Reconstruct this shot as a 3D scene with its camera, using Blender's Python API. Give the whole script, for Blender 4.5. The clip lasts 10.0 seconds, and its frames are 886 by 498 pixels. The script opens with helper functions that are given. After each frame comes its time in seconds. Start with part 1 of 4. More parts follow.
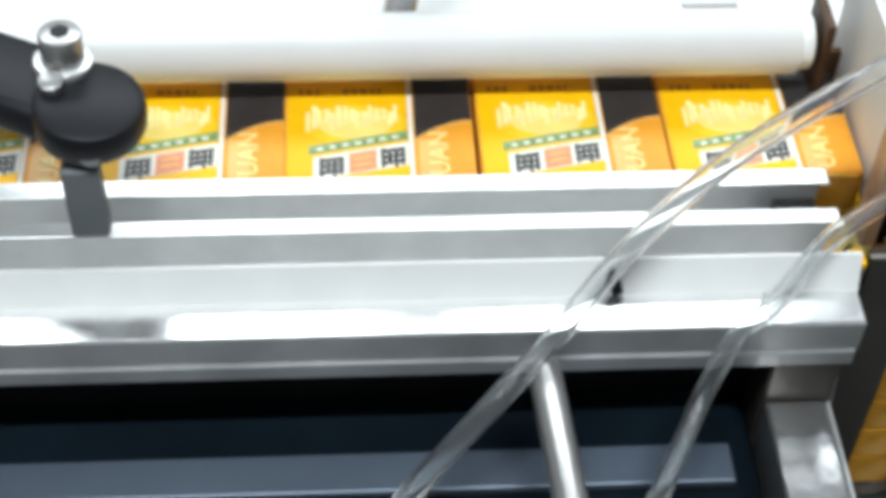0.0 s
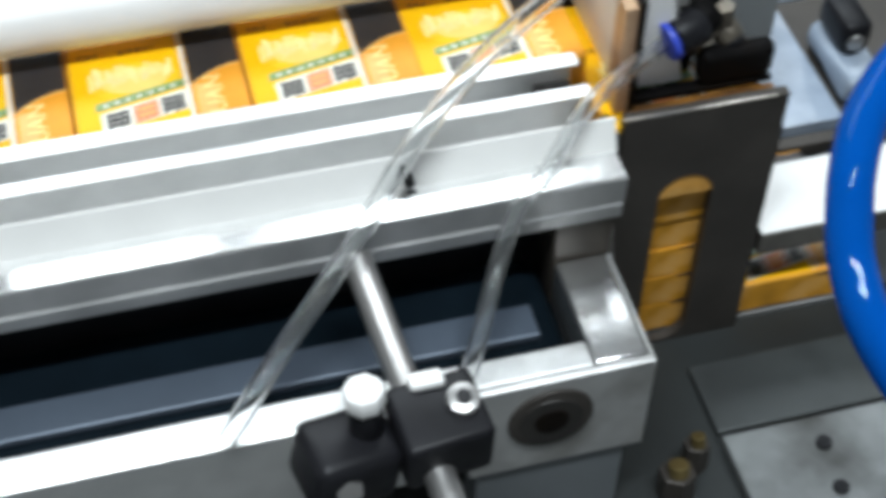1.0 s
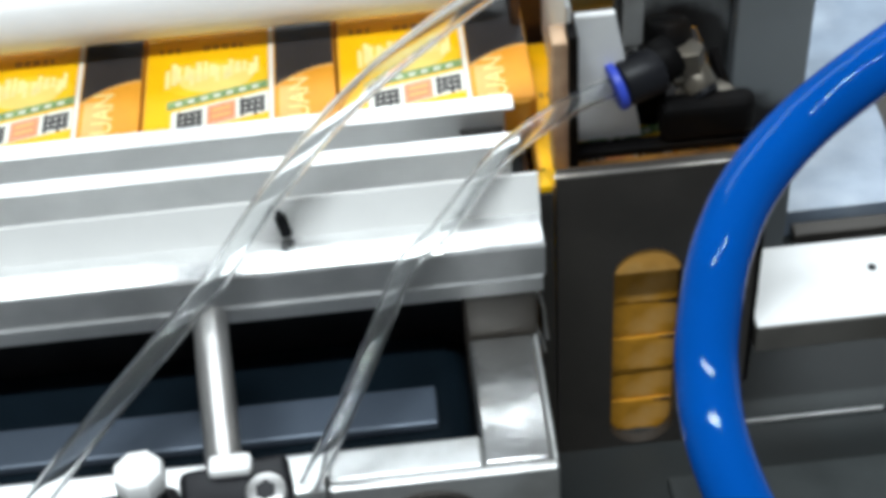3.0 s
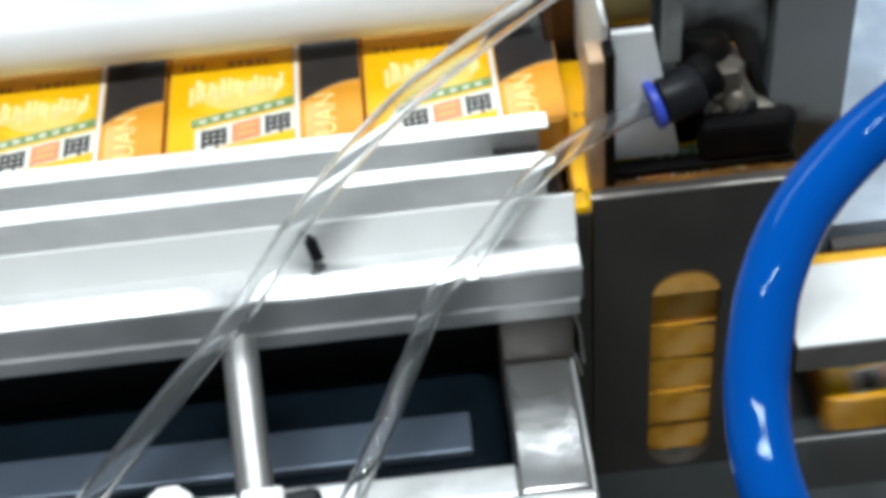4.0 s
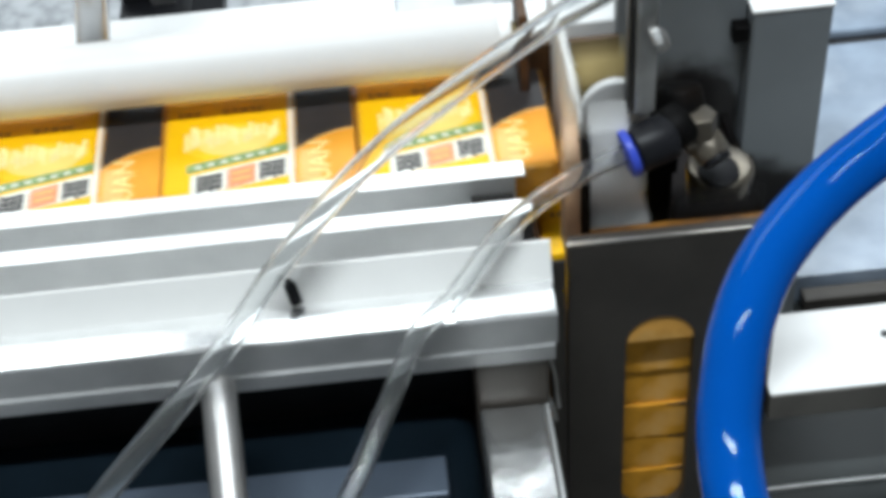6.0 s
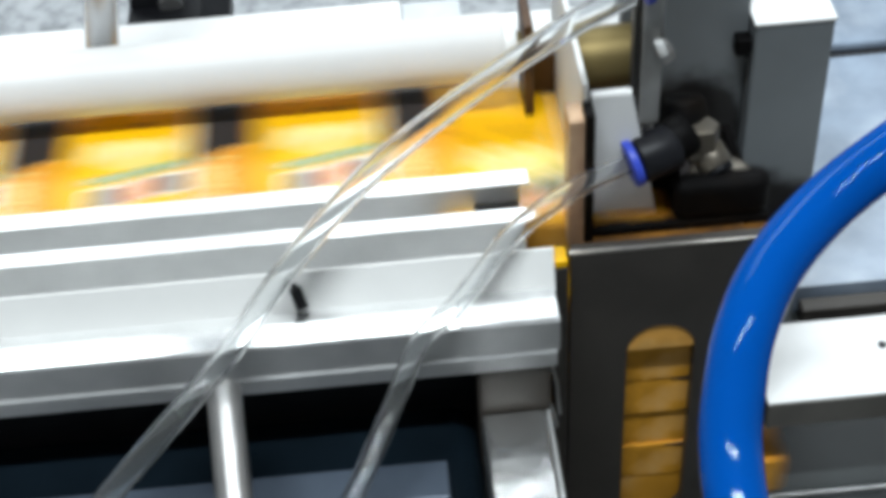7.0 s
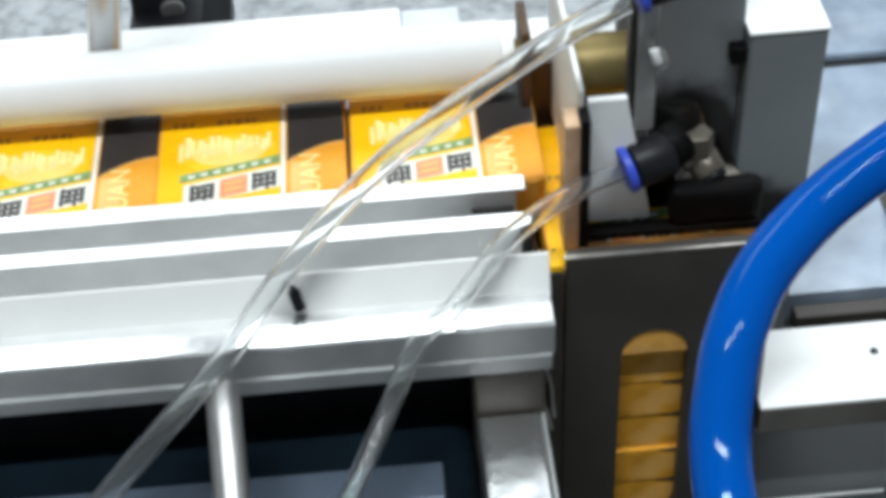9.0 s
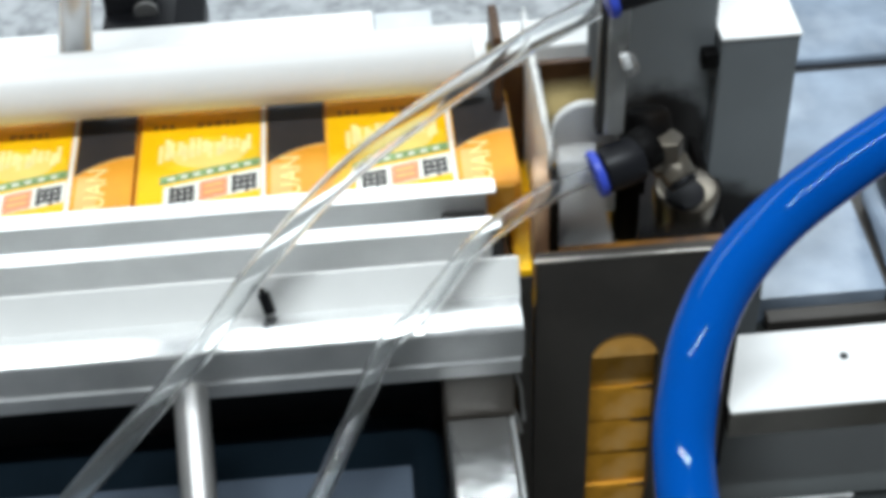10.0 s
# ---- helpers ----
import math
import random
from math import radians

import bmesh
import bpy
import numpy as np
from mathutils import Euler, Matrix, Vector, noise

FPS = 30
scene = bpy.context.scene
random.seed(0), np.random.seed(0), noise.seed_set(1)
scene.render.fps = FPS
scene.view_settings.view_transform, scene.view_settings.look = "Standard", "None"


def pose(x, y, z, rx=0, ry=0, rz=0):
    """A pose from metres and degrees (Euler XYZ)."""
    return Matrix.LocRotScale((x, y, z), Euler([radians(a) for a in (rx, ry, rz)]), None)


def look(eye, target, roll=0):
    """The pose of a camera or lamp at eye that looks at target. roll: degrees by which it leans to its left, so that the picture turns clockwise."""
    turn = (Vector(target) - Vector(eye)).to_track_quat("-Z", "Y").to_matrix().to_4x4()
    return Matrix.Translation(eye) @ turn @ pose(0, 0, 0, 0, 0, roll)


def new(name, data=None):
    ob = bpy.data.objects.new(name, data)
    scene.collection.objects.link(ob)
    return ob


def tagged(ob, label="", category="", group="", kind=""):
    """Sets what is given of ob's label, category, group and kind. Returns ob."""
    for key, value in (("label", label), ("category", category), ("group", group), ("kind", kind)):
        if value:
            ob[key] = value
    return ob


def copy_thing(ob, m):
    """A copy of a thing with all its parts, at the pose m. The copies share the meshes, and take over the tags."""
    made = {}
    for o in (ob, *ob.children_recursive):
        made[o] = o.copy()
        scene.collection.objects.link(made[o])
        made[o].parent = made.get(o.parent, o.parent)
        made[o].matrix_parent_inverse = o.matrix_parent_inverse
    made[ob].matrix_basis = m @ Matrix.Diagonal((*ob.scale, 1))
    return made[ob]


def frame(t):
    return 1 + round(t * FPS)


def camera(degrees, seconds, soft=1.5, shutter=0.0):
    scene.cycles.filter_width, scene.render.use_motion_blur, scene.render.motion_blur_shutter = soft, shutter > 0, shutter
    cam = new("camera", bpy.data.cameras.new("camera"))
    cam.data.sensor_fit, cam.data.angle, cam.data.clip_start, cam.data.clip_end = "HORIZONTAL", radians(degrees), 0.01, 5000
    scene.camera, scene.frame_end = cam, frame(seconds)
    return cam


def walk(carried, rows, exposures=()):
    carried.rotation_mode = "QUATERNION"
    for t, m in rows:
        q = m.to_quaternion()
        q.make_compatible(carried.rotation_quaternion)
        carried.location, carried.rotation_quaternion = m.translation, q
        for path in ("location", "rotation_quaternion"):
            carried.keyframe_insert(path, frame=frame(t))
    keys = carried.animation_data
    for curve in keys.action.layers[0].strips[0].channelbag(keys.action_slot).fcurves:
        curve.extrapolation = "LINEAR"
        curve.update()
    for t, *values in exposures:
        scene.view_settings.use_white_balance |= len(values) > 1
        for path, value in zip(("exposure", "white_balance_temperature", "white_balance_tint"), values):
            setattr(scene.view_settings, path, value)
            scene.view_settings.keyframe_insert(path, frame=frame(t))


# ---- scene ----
cam = camera(32.0, 10.0, soft=5.0, shutter=0.6)
PATH = [
    (0, look((-0.1037, -0.1911, 0.2391), (-0.0856, 0.0085, 0.0159), 2.63)),
    (0.2, look((-0.1003, -0.1979, 0.2421), (-0.0838, 0.0047, 0.0216), 1.32)),
    (0.3, look((-0.0965, -0.2039, 0.2433), (-0.0754, -0.0008, 0.0236), 1.23)),
    (0.4, look((-0.0944, -0.2101, 0.2444), (-0.0718, -0.0066, 0.0250), 0.96)),
    (0.5, look((-0.1035, -0.2200, 0.2440), (-0.0715, -0.0135, 0.0277), 1.32)),
    (0.7, look((-0.1018, -0.2223, 0.2554), (-0.0643, -0.0275, 0.0303), 0.78)),
    (0.8, look((-0.1056, -0.2250, 0.2566), (-0.0623, -0.0314, 0.0316), 1.48)),
    (1, look((-0.1085, -0.2284, 0.2578), (-0.0549, -0.0380, 0.0323), 1.19)),
    (1.2, look((-0.1053, -0.2277, 0.2559), (-0.0460, -0.0345, 0.0342), 1.40)),
    (1.5, look((-0.0943, -0.2267, 0.2509), (-0.0431, -0.0290, 0.0312), -1.46)),
    (2, look((-0.0427, -0.2136, 0.2290), (-0.0363, -0.0043, 0.0142), -6.75)),
    (2.2, look((-0.0307, -0.2113, 0.2280), (-0.0268, -0.0024, 0.0127), -4.27)),
    (2.5, look((-0.0232, -0.2119, 0.2210), (-0.0208, -0.0012, 0.0075), -4.67)),
    (2.7, look((-0.0231, -0.2106, 0.2178), (-0.0197, -0.0006, 0.0035), -4.80)),
    (3.8, look((-0.0253, -0.1978, 0.2140), (-0.0247, 0.0125, -0.0069), -6.44)),
    (4, look((-0.0255, -0.1980, 0.2138), (-0.0257, 0.0142, -0.0053), -6.38)),
    (4.5, look((-0.0262, -0.1979, 0.2129), (-0.0256, 0.0193, -0.0013), -6.44)),
    (5, look((-0.0269, -0.1990, 0.2135), (-0.0233, 0.0198, 0.0009), -5.51)),
    (5.5, look((-0.0262, -0.2004, 0.2145), (-0.0214, 0.0188, 0.0024), -5.22)),
    (6.8, look((-0.0275, -0.2055, 0.2154), (-0.0201, 0.0155, 0.0053), -4.12)),
    (7, look((-0.0284, -0.2050, 0.2172), (-0.0212, 0.0158, 0.0069), -3.99)),
    (7.5, look((-0.0285, -0.2067, 0.2180), (-0.0222, 0.0156, 0.0092), -3.98)),
    (8, look((-0.0279, -0.2067, 0.2182), (-0.0206, 0.0154, 0.0093), -3.80)),
    (8.5, look((-0.0277, -0.2070, 0.2186), (-0.0200, 0.0150, 0.0096), -3.55)),
    (9, look((-0.0282, -0.2086, 0.2192), (-0.0206, 0.0133, 0.0102), -3.53)),
    (9.5, look((-0.0277, -0.2085, 0.2192), (-0.0196, 0.0130, 0.0097), -3.31)),
    (10, look((-0.0256, -0.2084, 0.2197), (-0.0146, 0.0133, 0.0105), -2.65)),
]
walk(cam, PATH)

# ---------- light: a factory hall with strip lights on its ceiling ----------
world = bpy.data.worlds.new("hall_air")
scene.world = world
world.use_nodes = True
world.node_tree.nodes["Background"].inputs[0].default_value = (0.9, 0.95, 1.0, 1)
world.node_tree.nodes["Background"].inputs[1].default_value = 0.35
scene.view_settings.exposure = 0.31


def ceiling_lamp(x, y, z, w, d, watts):
    data = bpy.data.lights.new("strip_light", "AREA")
    data.shape, data.size, data.size_y, data.energy = "RECTANGLE", w, d, watts
    data.color = (0.85, 0.938, 0.992)
    ob = new("strip_light", data)
    ob.location = (x, y, z)
    return ob


ceiling_lamp(0.0, 2.15, 2.40, 3.2, 1.0, 76)
ceiling_lamp(-0.2, -0.65, 2.40, 1.6, 0.10, 61)


# ---------- materials ----------
def mat(name, color, rough=0.5, metal=0.0, vary=0.12, scale=60, bump=0.0, bump_scale=400, stain=None, stain_scale=18, trans=0.0, ior=1.45, coat=0.0, objvary=0.0):
    m = bpy.data.materials.new(name)
    m.use_nodes = True
    nt = m.node_tree
    b = nt.nodes["Principled BSDF"]
    b.inputs["Roughness"].default_value = rough
    b.inputs["Metallic"].default_value = metal
    b.inputs["Transmission Weight"].default_value = trans
    b.inputs["IOR"].default_value = ior
    b.inputs["Coat Weight"].default_value = coat
    tc = nt.nodes.new("ShaderNodeTexCoord")
    n1 = nt.nodes.new("ShaderNodeTexNoise")
    n1.inputs["Scale"].default_value = scale
    n1.inputs["Detail"].default_value = 6
    nt.links.new(tc.outputs["Object"], n1.inputs["Vector"])
    mul = nt.nodes.new("ShaderNodeMapRange")
    mul.inputs["From Min"].default_value, mul.inputs["From Max"].default_value = 0.3, 0.7
    mul.inputs["To Min"].default_value, mul.inputs["To Max"].default_value = 1 - vary, 1 + vary
    nt.links.new(n1.outputs["Fac"], mul.inputs["Value"])
    hsv = nt.nodes.new("ShaderNodeHueSaturation")
    hsv.inputs["Color"].default_value = (*color, 1)
    nt.links.new(mul.outputs["Result"], hsv.inputs["Value"])
    out = hsv.outputs["Color"]
    if stain:
        n2 = nt.nodes.new("ShaderNodeTexNoise")
        n2.inputs["Scale"].default_value = stain_scale
        n2.inputs["Detail"].default_value = 5
        nt.links.new(tc.outputs["Object"], n2.inputs["Vector"])
        ramp = nt.nodes.new("ShaderNodeMapRange")
        ramp.inputs["From Min"].default_value, ramp.inputs["From Max"].default_value = 0.48, 0.66
        nt.links.new(n2.outputs["Fac"], ramp.inputs["Value"])
        mix = nt.nodes.new("ShaderNodeMix")
        mix.data_type = "RGBA"
        nt.links.new(ramp.outputs["Result"], mix.inputs["Factor"])
        nt.links.new(out, mix.inputs["A"])
        mix.inputs["B"].default_value = (*stain, 1)
        out = mix.outputs["Result"]
    if objvary:
        oi = nt.nodes.new("ShaderNodeObjectInfo")
        mr = nt.nodes.new("ShaderNodeMapRange")
        mr.inputs["To Min"].default_value, mr.inputs["To Max"].default_value = 1 - objvary, 1 + objvary
        nt.links.new(oi.outputs["Random"], mr.inputs["Value"])
        h2 = nt.nodes.new("ShaderNodeHueSaturation")
        nt.links.new(mr.outputs["Result"], h2.inputs["Value"])
        nt.links.new(out, h2.inputs["Color"])
        out = h2.outputs["Color"]
    nt.links.new(out, b.inputs["Base Color"])
    if bump:
        n3 = nt.nodes.new("ShaderNodeTexNoise")
        n3.inputs["Scale"].default_value = bump_scale
        n3.inputs["Detail"].default_value = 4
        nt.links.new(tc.outputs["Object"], n3.inputs["Vector"])
        bp = nt.nodes.new("ShaderNodeBump")
        bp.inputs["Strength"].default_value = bump
        bp.inputs["Distance"].default_value = 0.0005
        nt.links.new(n3.outputs["Fac"], bp.inputs["Height"])
        nt.links.new(bp.outputs["Normal"], b.inputs["Normal"])
    return m


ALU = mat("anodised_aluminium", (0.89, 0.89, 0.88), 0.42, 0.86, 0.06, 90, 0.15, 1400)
ALU_TOP = mat("lit_bar_top", (0.85, 0.85, 0.84), 0.2, 0.9, 0.05, 90, 0.06, 900)
ALU_BAR = mat("shaded_front_aluminium", (0.46, 0.46, 0.455), 0.46, 0.8, 0.10, 70, 0.15, 900, (0.36, 0.36, 0.355), 30)
ALU_RAW = mat("milled_aluminium", (0.56, 0.56, 0.55), 0.38, 0.6, 0.10, 120, 0.15, 700, (0.34, 0.33, 0.31), 40)
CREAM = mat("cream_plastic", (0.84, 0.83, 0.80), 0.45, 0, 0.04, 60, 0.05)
WHITE = mat("white_nylon_and_lit_steel", (0.85, 0.84, 0.82), 0.4, 0, 0.05, 80, 0.05)
ROLLER = mat("white_roller_sleeve", (0.77, 0.75, 0.72), 0.45, 0, 0.03, 50)
STEEL = mat("grey_steel", (0.058, 0.051, 0.045), 0.5, 0.35, 0.25, 45, 0.15, 500, (0.062, 0.055, 0.048), 22)
BRACKET = mat("grey_brown_bracket", (0.036, 0.033, 0.030), 0.45, 0.3, 0.2, 80, 0.1, 400, (0.04, 0.036, 0.033), 30)
STEEL_EDGE = mat("worn_steel_edge", (0.62, 0.58, 0.52), 0.35, 0.8, 0.2, 200)
GREYPAINT = mat("grey_paint", (0.17, 0.185, 0.195), 0.5, 0.1, 0.06, 40, 0.1, 300, (0.13, 0.14, 0.145), 14)
BLACK = mat("black_plastic", (0.009, 0.009, 0.011), 0.42, 0, 0.3, 80, 0.1, 400, None, 18, 0, 1.3)
OILY = mat("oily_metal_and_dark_gaps", (0.0045, 0.004, 0.004), 0.55, 0.0, 0.5, 90, 0.3, 300, (0.009, 0.006, 0.004), 60, 0, 1.16)
BELT = mat("black_belt", (0.004, 0.008, 0.012), 0.34, 0, 0.25, 50, 0.1, 400, None, 18, 0, 1.25)
BLUEGREY = mat("blue_grey_sheen", (0.082, 0.103, 0.135), 0.4, 0.3, 0.1, 40)
POLISHED = mat("polished_steel", (0.52, 0.53, 0.54), 0.26, 0.7, 0.08, 120, 0.05, 300)
CHROME = mat("chromed_rod", (0.42, 0.41, 0.40), 0.34, 0.85, 0.08, 150, 0.05, 300, (0.5, 0.48, 0.46), 70)
BRASS = mat("dull_brass", (0.20, 0.15, 0.06), 0.5, 0.7, 0.2, 90, 0.1)
RUST = mat("oily_brown_and_cavity_shade", (0.055, 0.027, 0.014), 0.45, 0.3, 0.4, 110, 0.3, 500, (0.085, 0.042, 0.016), 70)
TAN = mat("yellow_reflection_tan", (0.55, 0.36, 0.22), 0.4, 0.2, 0.15, 90, 0.1, 400, (0.35, 0.2, 0.12), 60)
HOSE = mat("blue_polyurethane", (0.0005, 0.066, 0.33), 0.035, 0, 0.06, 40, 0, 400, None, 18, 0, 1.18, 0.0)
HOSE.node_tree.nodes["Principled BSDF"].inputs["Specular Tint"].default_value = (0.6, 0.95, 1.0, 1)
BLUECAP = mat("blue_release_ring", (0.04, 0.075, 0.52), 0.4)
CLEAR = mat("clear_tube", (0.97, 0.98, 0.98), 0.05, 0, 0.02, 60, 0.12, 220, None, 18, 0.98, 1.22, 0.3)
YELLOW = mat("yellow_carton", (0.93, 0.50, 0.003), 0.4, 0, 0.06, 120, 0.05, 300, None, 18, 0, 1.3, 0.0, 0.05)
CARD = mat("orange_card_edge", (0.80, 0.37, 0.035), 0.5, 0, 0.18, 90, 0.1, 250, (0.62, 0.25, 0.02), 45, 0, 1.3, 0.0, 0.1)
AMBER = mat("amber_print", (0.92, 0.48, 0.004), 0.4, 0, 0.1, 200, 0, 400, None, 18, 0, 1.3, 0.0, 0.07)
PALE = mat("pale_yellow_print", (0.94, 0.76, 0.28), 0.38, 0, 0.1, 180)
GLOWA = mat("light_yellow_print", (0.93, 0.58, 0.02), 0.4, 0, 0.06, 160, 0, 400, None, 18, 0, 1.3)
GLOWB = mat("lighter_yellow_print", (0.95, 0.72, 0.20), 0.4, 0, 0.06, 160, 0, 400, None, 18, 0, 1.3)
STROKE_INK = mat("soft_pale_print", (0.96, 0.80, 0.34), 0.4, 0, 0.14, 260, 0, 400, None, 18, 0, 1.3)
ORANGE = mat("orange_print", (0.85, 0.35, 0.03), 0.4, 0, 0.08, 150, 0, 400, None, 18, 0, 1.3)
PEACH = mat("peach_print", (0.88, 0.47, 0.13), 0.38, 0, 0.08, 150)
INK = mat("black_print", (0.028, 0.024, 0.024), 0.4, 0, 0.15, 200)
BROWN = mat("brown_print", (0.40, 0.18, 0.006), 0.4, 0, 0.2, 300)
PAPER = mat("white_print", (0.85, 0.82, 0.72), 0.4, 0, 0.05, 200)
GREEN = mat("green_print", (0.20, 0.32, 0.12), 0.4, 0, 0.3, 500)
RED = mat("red_print", (0.80, 0.27, 0.12), 0.4, 0, 0.1, 300)
FLOORM = mat("speckled_concrete", (0.30, 0.31, 0.32), 0.7, 0, 0.35, 220, 0.2, 600, (0.42, 0.43, 0.44), 90)
HALL = mat("hall_paint", (0.68, 0.68, 0.67), 0.7, 0, 0.05, 3)
BASEM = mat("base_plate_steel", (0.027, 0.031, 0.031), 0.5, 0.2, 0.2, 30, 0.15, 300, (0.022, 0.022, 0.02), 12)
MIDSTRIP = mat("dull_steel_strip", (0.065, 0.072, 0.072), 0.45, 0.3, 0.25, 60, 0.15, 300, (0.035, 0.038, 0.038), 30)
STRIPM = mat("ground_steel_strip", (0.19, 0.20, 0.20), 0.42, 0.4, 0.25, 60, 0.15, 300, (0.05, 0.05, 0.047), 25)
OCHRE = mat("greasy_ochre_card", (0.20, 0.085, 0.014), 0.4, 0, 0.35, 150, 0.2, 400, (0.05, 0.022, 0.009), 90)
FLAP = mat("pale_card_flap", (0.58, 0.27, 0.026), 0.5, 0, 0.4, 90, 0.15, 300, (0.68, 0.38, 0.12), 75, 0, 1.3, 0.0, 0.12)


def greasy(m, centre, near, far):
    """Lets a patch of old grease spread over a material round a place."""
    nt = m.node_tree
    b = next(n for n in nt.nodes if n.type == "BSDF_PRINCIPLED")
    src = b.inputs["Base Color"].links[0].from_socket
    tc = nt.nodes.new("ShaderNodeTexCoord")
    nz = nt.nodes.new("ShaderNodeTexNoise")
    nz.inputs["Scale"].default_value = 120
    nz.inputs["Detail"].default_value = 5
    nt.links.new(tc.outputs["Object"], nz.inputs["Vector"])
    d = nt.nodes.new("ShaderNodeVectorMath")
    d.operation = "DISTANCE"
    d.inputs[1].default_value = centre
    nt.links.new(tc.outputs["Object"], d.inputs[0])
    ad = nt.nodes.new("ShaderNodeMath")
    ad.operation = "MULTIPLY_ADD"
    ad.inputs[1].default_value = 0.012
    nt.links.new(nz.outputs["Fac"], ad.inputs[0])
    nt.links.new(d.outputs["Value"], ad.inputs[2])
    mr = nt.nodes.new("ShaderNodeMapRange")
    mr.interpolation_type = "SMOOTHSTEP"
    mr.inputs["From Min"].default_value, mr.inputs["From Max"].default_value = near + 0.006, far + 0.006
    nt.links.new(ad.outputs["Value"], mr.inputs["Value"])
    mx = nt.nodes.new("ShaderNodeMix")
    mx.data_type = "RGBA"
    nt.links.new(mr.outputs["Result"], mx.inputs["Factor"])
    mx.inputs["A"].default_value = (0.012, 0.011, 0.011, 1)
    nt.links.new(src, mx.inputs["B"])
    nt.links.new(mx.outputs["Result"], b.inputs["Base Color"])
    return m


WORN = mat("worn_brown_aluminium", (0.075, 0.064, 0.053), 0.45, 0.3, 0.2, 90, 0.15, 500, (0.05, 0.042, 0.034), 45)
END = mat("bright_rolled_aluminium", (0.66, 0.66, 0.65), 0.22, 0.9, 0.08, 120, 0.25, 500, (0.52, 0.51, 0.49), 50)
NICKEL = mat("dull_nickel", (0.17, 0.15, 0.125), 0.32, 0.75, 0.2, 160, 0.15, 500, (0.2, 0.17, 0.13), 110)
TAB = mat("pale_ochre_tab", (0.68, 0.34, 0.07), 0.45, 0, 0.2, 160, 0.1, 300, (0.80, 0.52, 0.20), 70)
TAPE = mat("glossy_tape", (0.70, 0.70, 0.69), 0.26, 0.5, 0.12, 150, 0.5, 160, (0.62, 0.62, 0.60), 60)
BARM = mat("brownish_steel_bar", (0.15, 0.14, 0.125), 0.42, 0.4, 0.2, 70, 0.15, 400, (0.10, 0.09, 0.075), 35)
FROST = mat("frosted_plastic", (0.62, 0.64, 0.65), 0.3, 0, 0.1, 90, 0.2, 200)
GREASED = greasy(mat("greasy_grey_paint", (0.19, 0.205, 0.215), 0.5, 0.1, 0.06, 40, 0.1, 300, (0.15, 0.16, 0.165), 14), (0.0400, 0.074, -0.0150), 0.0110, 0.0180)
GREASED_POST = greasy(mat("greasy_post_paint", (0.17, 0.185, 0.195), 0.5, 0.1, 0.06, 40, 0.1, 300, (0.13, 0.14, 0.145), 14), (0.0555, 0.070, -0.0425), 0.0105, 0.0185)
FILM = mat("pale_blue_plastic", (0.25, 0.30, 0.37), 0.22, 0, 0.30, 45, 0.8, 70, (0.40, 0.45, 0.52), 30)


# ---------- mesh helpers ----------
def done(name, bm, material, parent=None, label="", smooth=False):
    me = bpy.data.meshes.new(name)
    bm.normal_update()
    bm.to_mesh(me)
    bm.free()
    me.materials.append(material)
    if smooth:
        for p in me.polygons:
            p.use_smooth = True
        me.set_sharp_from_angle(angle=radians(38))
    ob = new(name, me)
    if parent:
        ob.parent = parent
    if label:
        tagged(ob, label)
    return ob


def part(name, bm, material, parent, label="", smooth=False):
    return done(name, bm, material, parent, label, smooth)


def box(x0, x1, y0, y1, z0, z1, bevel=0.0004, seg=2):
    bm = bmesh.new()
    bmesh.ops.create_cube(bm, size=1, matrix=Matrix.Translation(((x0 + x1) / 2, (y0 + y1) / 2, (z0 + z1) / 2)) @ Matrix.Diagonal((x1 - x0, y1 - y0, z1 - z0, 1)))
    if bevel:
        bmesh.ops.bevel(bm, geom=bm.edges[:], offset=bevel, segments=seg, affect="EDGES", profile=0.5)
    return bm


def extrude_x(section, x0, x1):
    """A closed outline of (y, z), drawn out along x."""
    bm = bmesh.new()
    a = [bm.verts.new((x0, y, z)) for y, z in section]
    b = [bm.verts.new((x1, y, z)) for y, z in section]
    n = len(section)
    for i in range(n):
        bm.faces.new((a[i], a[(i + 1) % n], b[(i + 1) % n], b[i]))
    bm.faces.new(a)
    bm.faces.new(b)
    bmesh.ops.recalc_face_normals(bm, faces=bm.faces)
    return bm


def extrude_y(section, y0, y1, bevel=0.0):
    """A closed outline of (x, z), drawn out along y."""
    bm = bmesh.new()
    a = [bm.verts.new((x, y0, z)) for x, z in section]
    b = [bm.verts.new((x, y1, z)) for x, z in section]
    n = len(section)
    for i in range(n):
        bm.faces.new((a[i], a[(i + 1) % n], b[(i + 1) % n], b[i]))
    bm.faces.new(a)
    bm.faces.new(b)
    bmesh.ops.recalc_face_normals(bm, faces=bm.faces)
    return bm


def extrude_z(outline, z0, z1):
    bm = bmesh.new()
    lo = [bm.verts.new((x, y, z0)) for x, y in outline]
    hi = [bm.verts.new((x, y, z1)) for x, y in outline]
    bm.faces.new(lo[::-1])
    bm.faces.new(hi)
    for i in range(len(lo)):
        j = (i + 1) % len(lo)
        bm.faces.new((lo[i], lo[j], hi[j], hi[i]))
    return bm


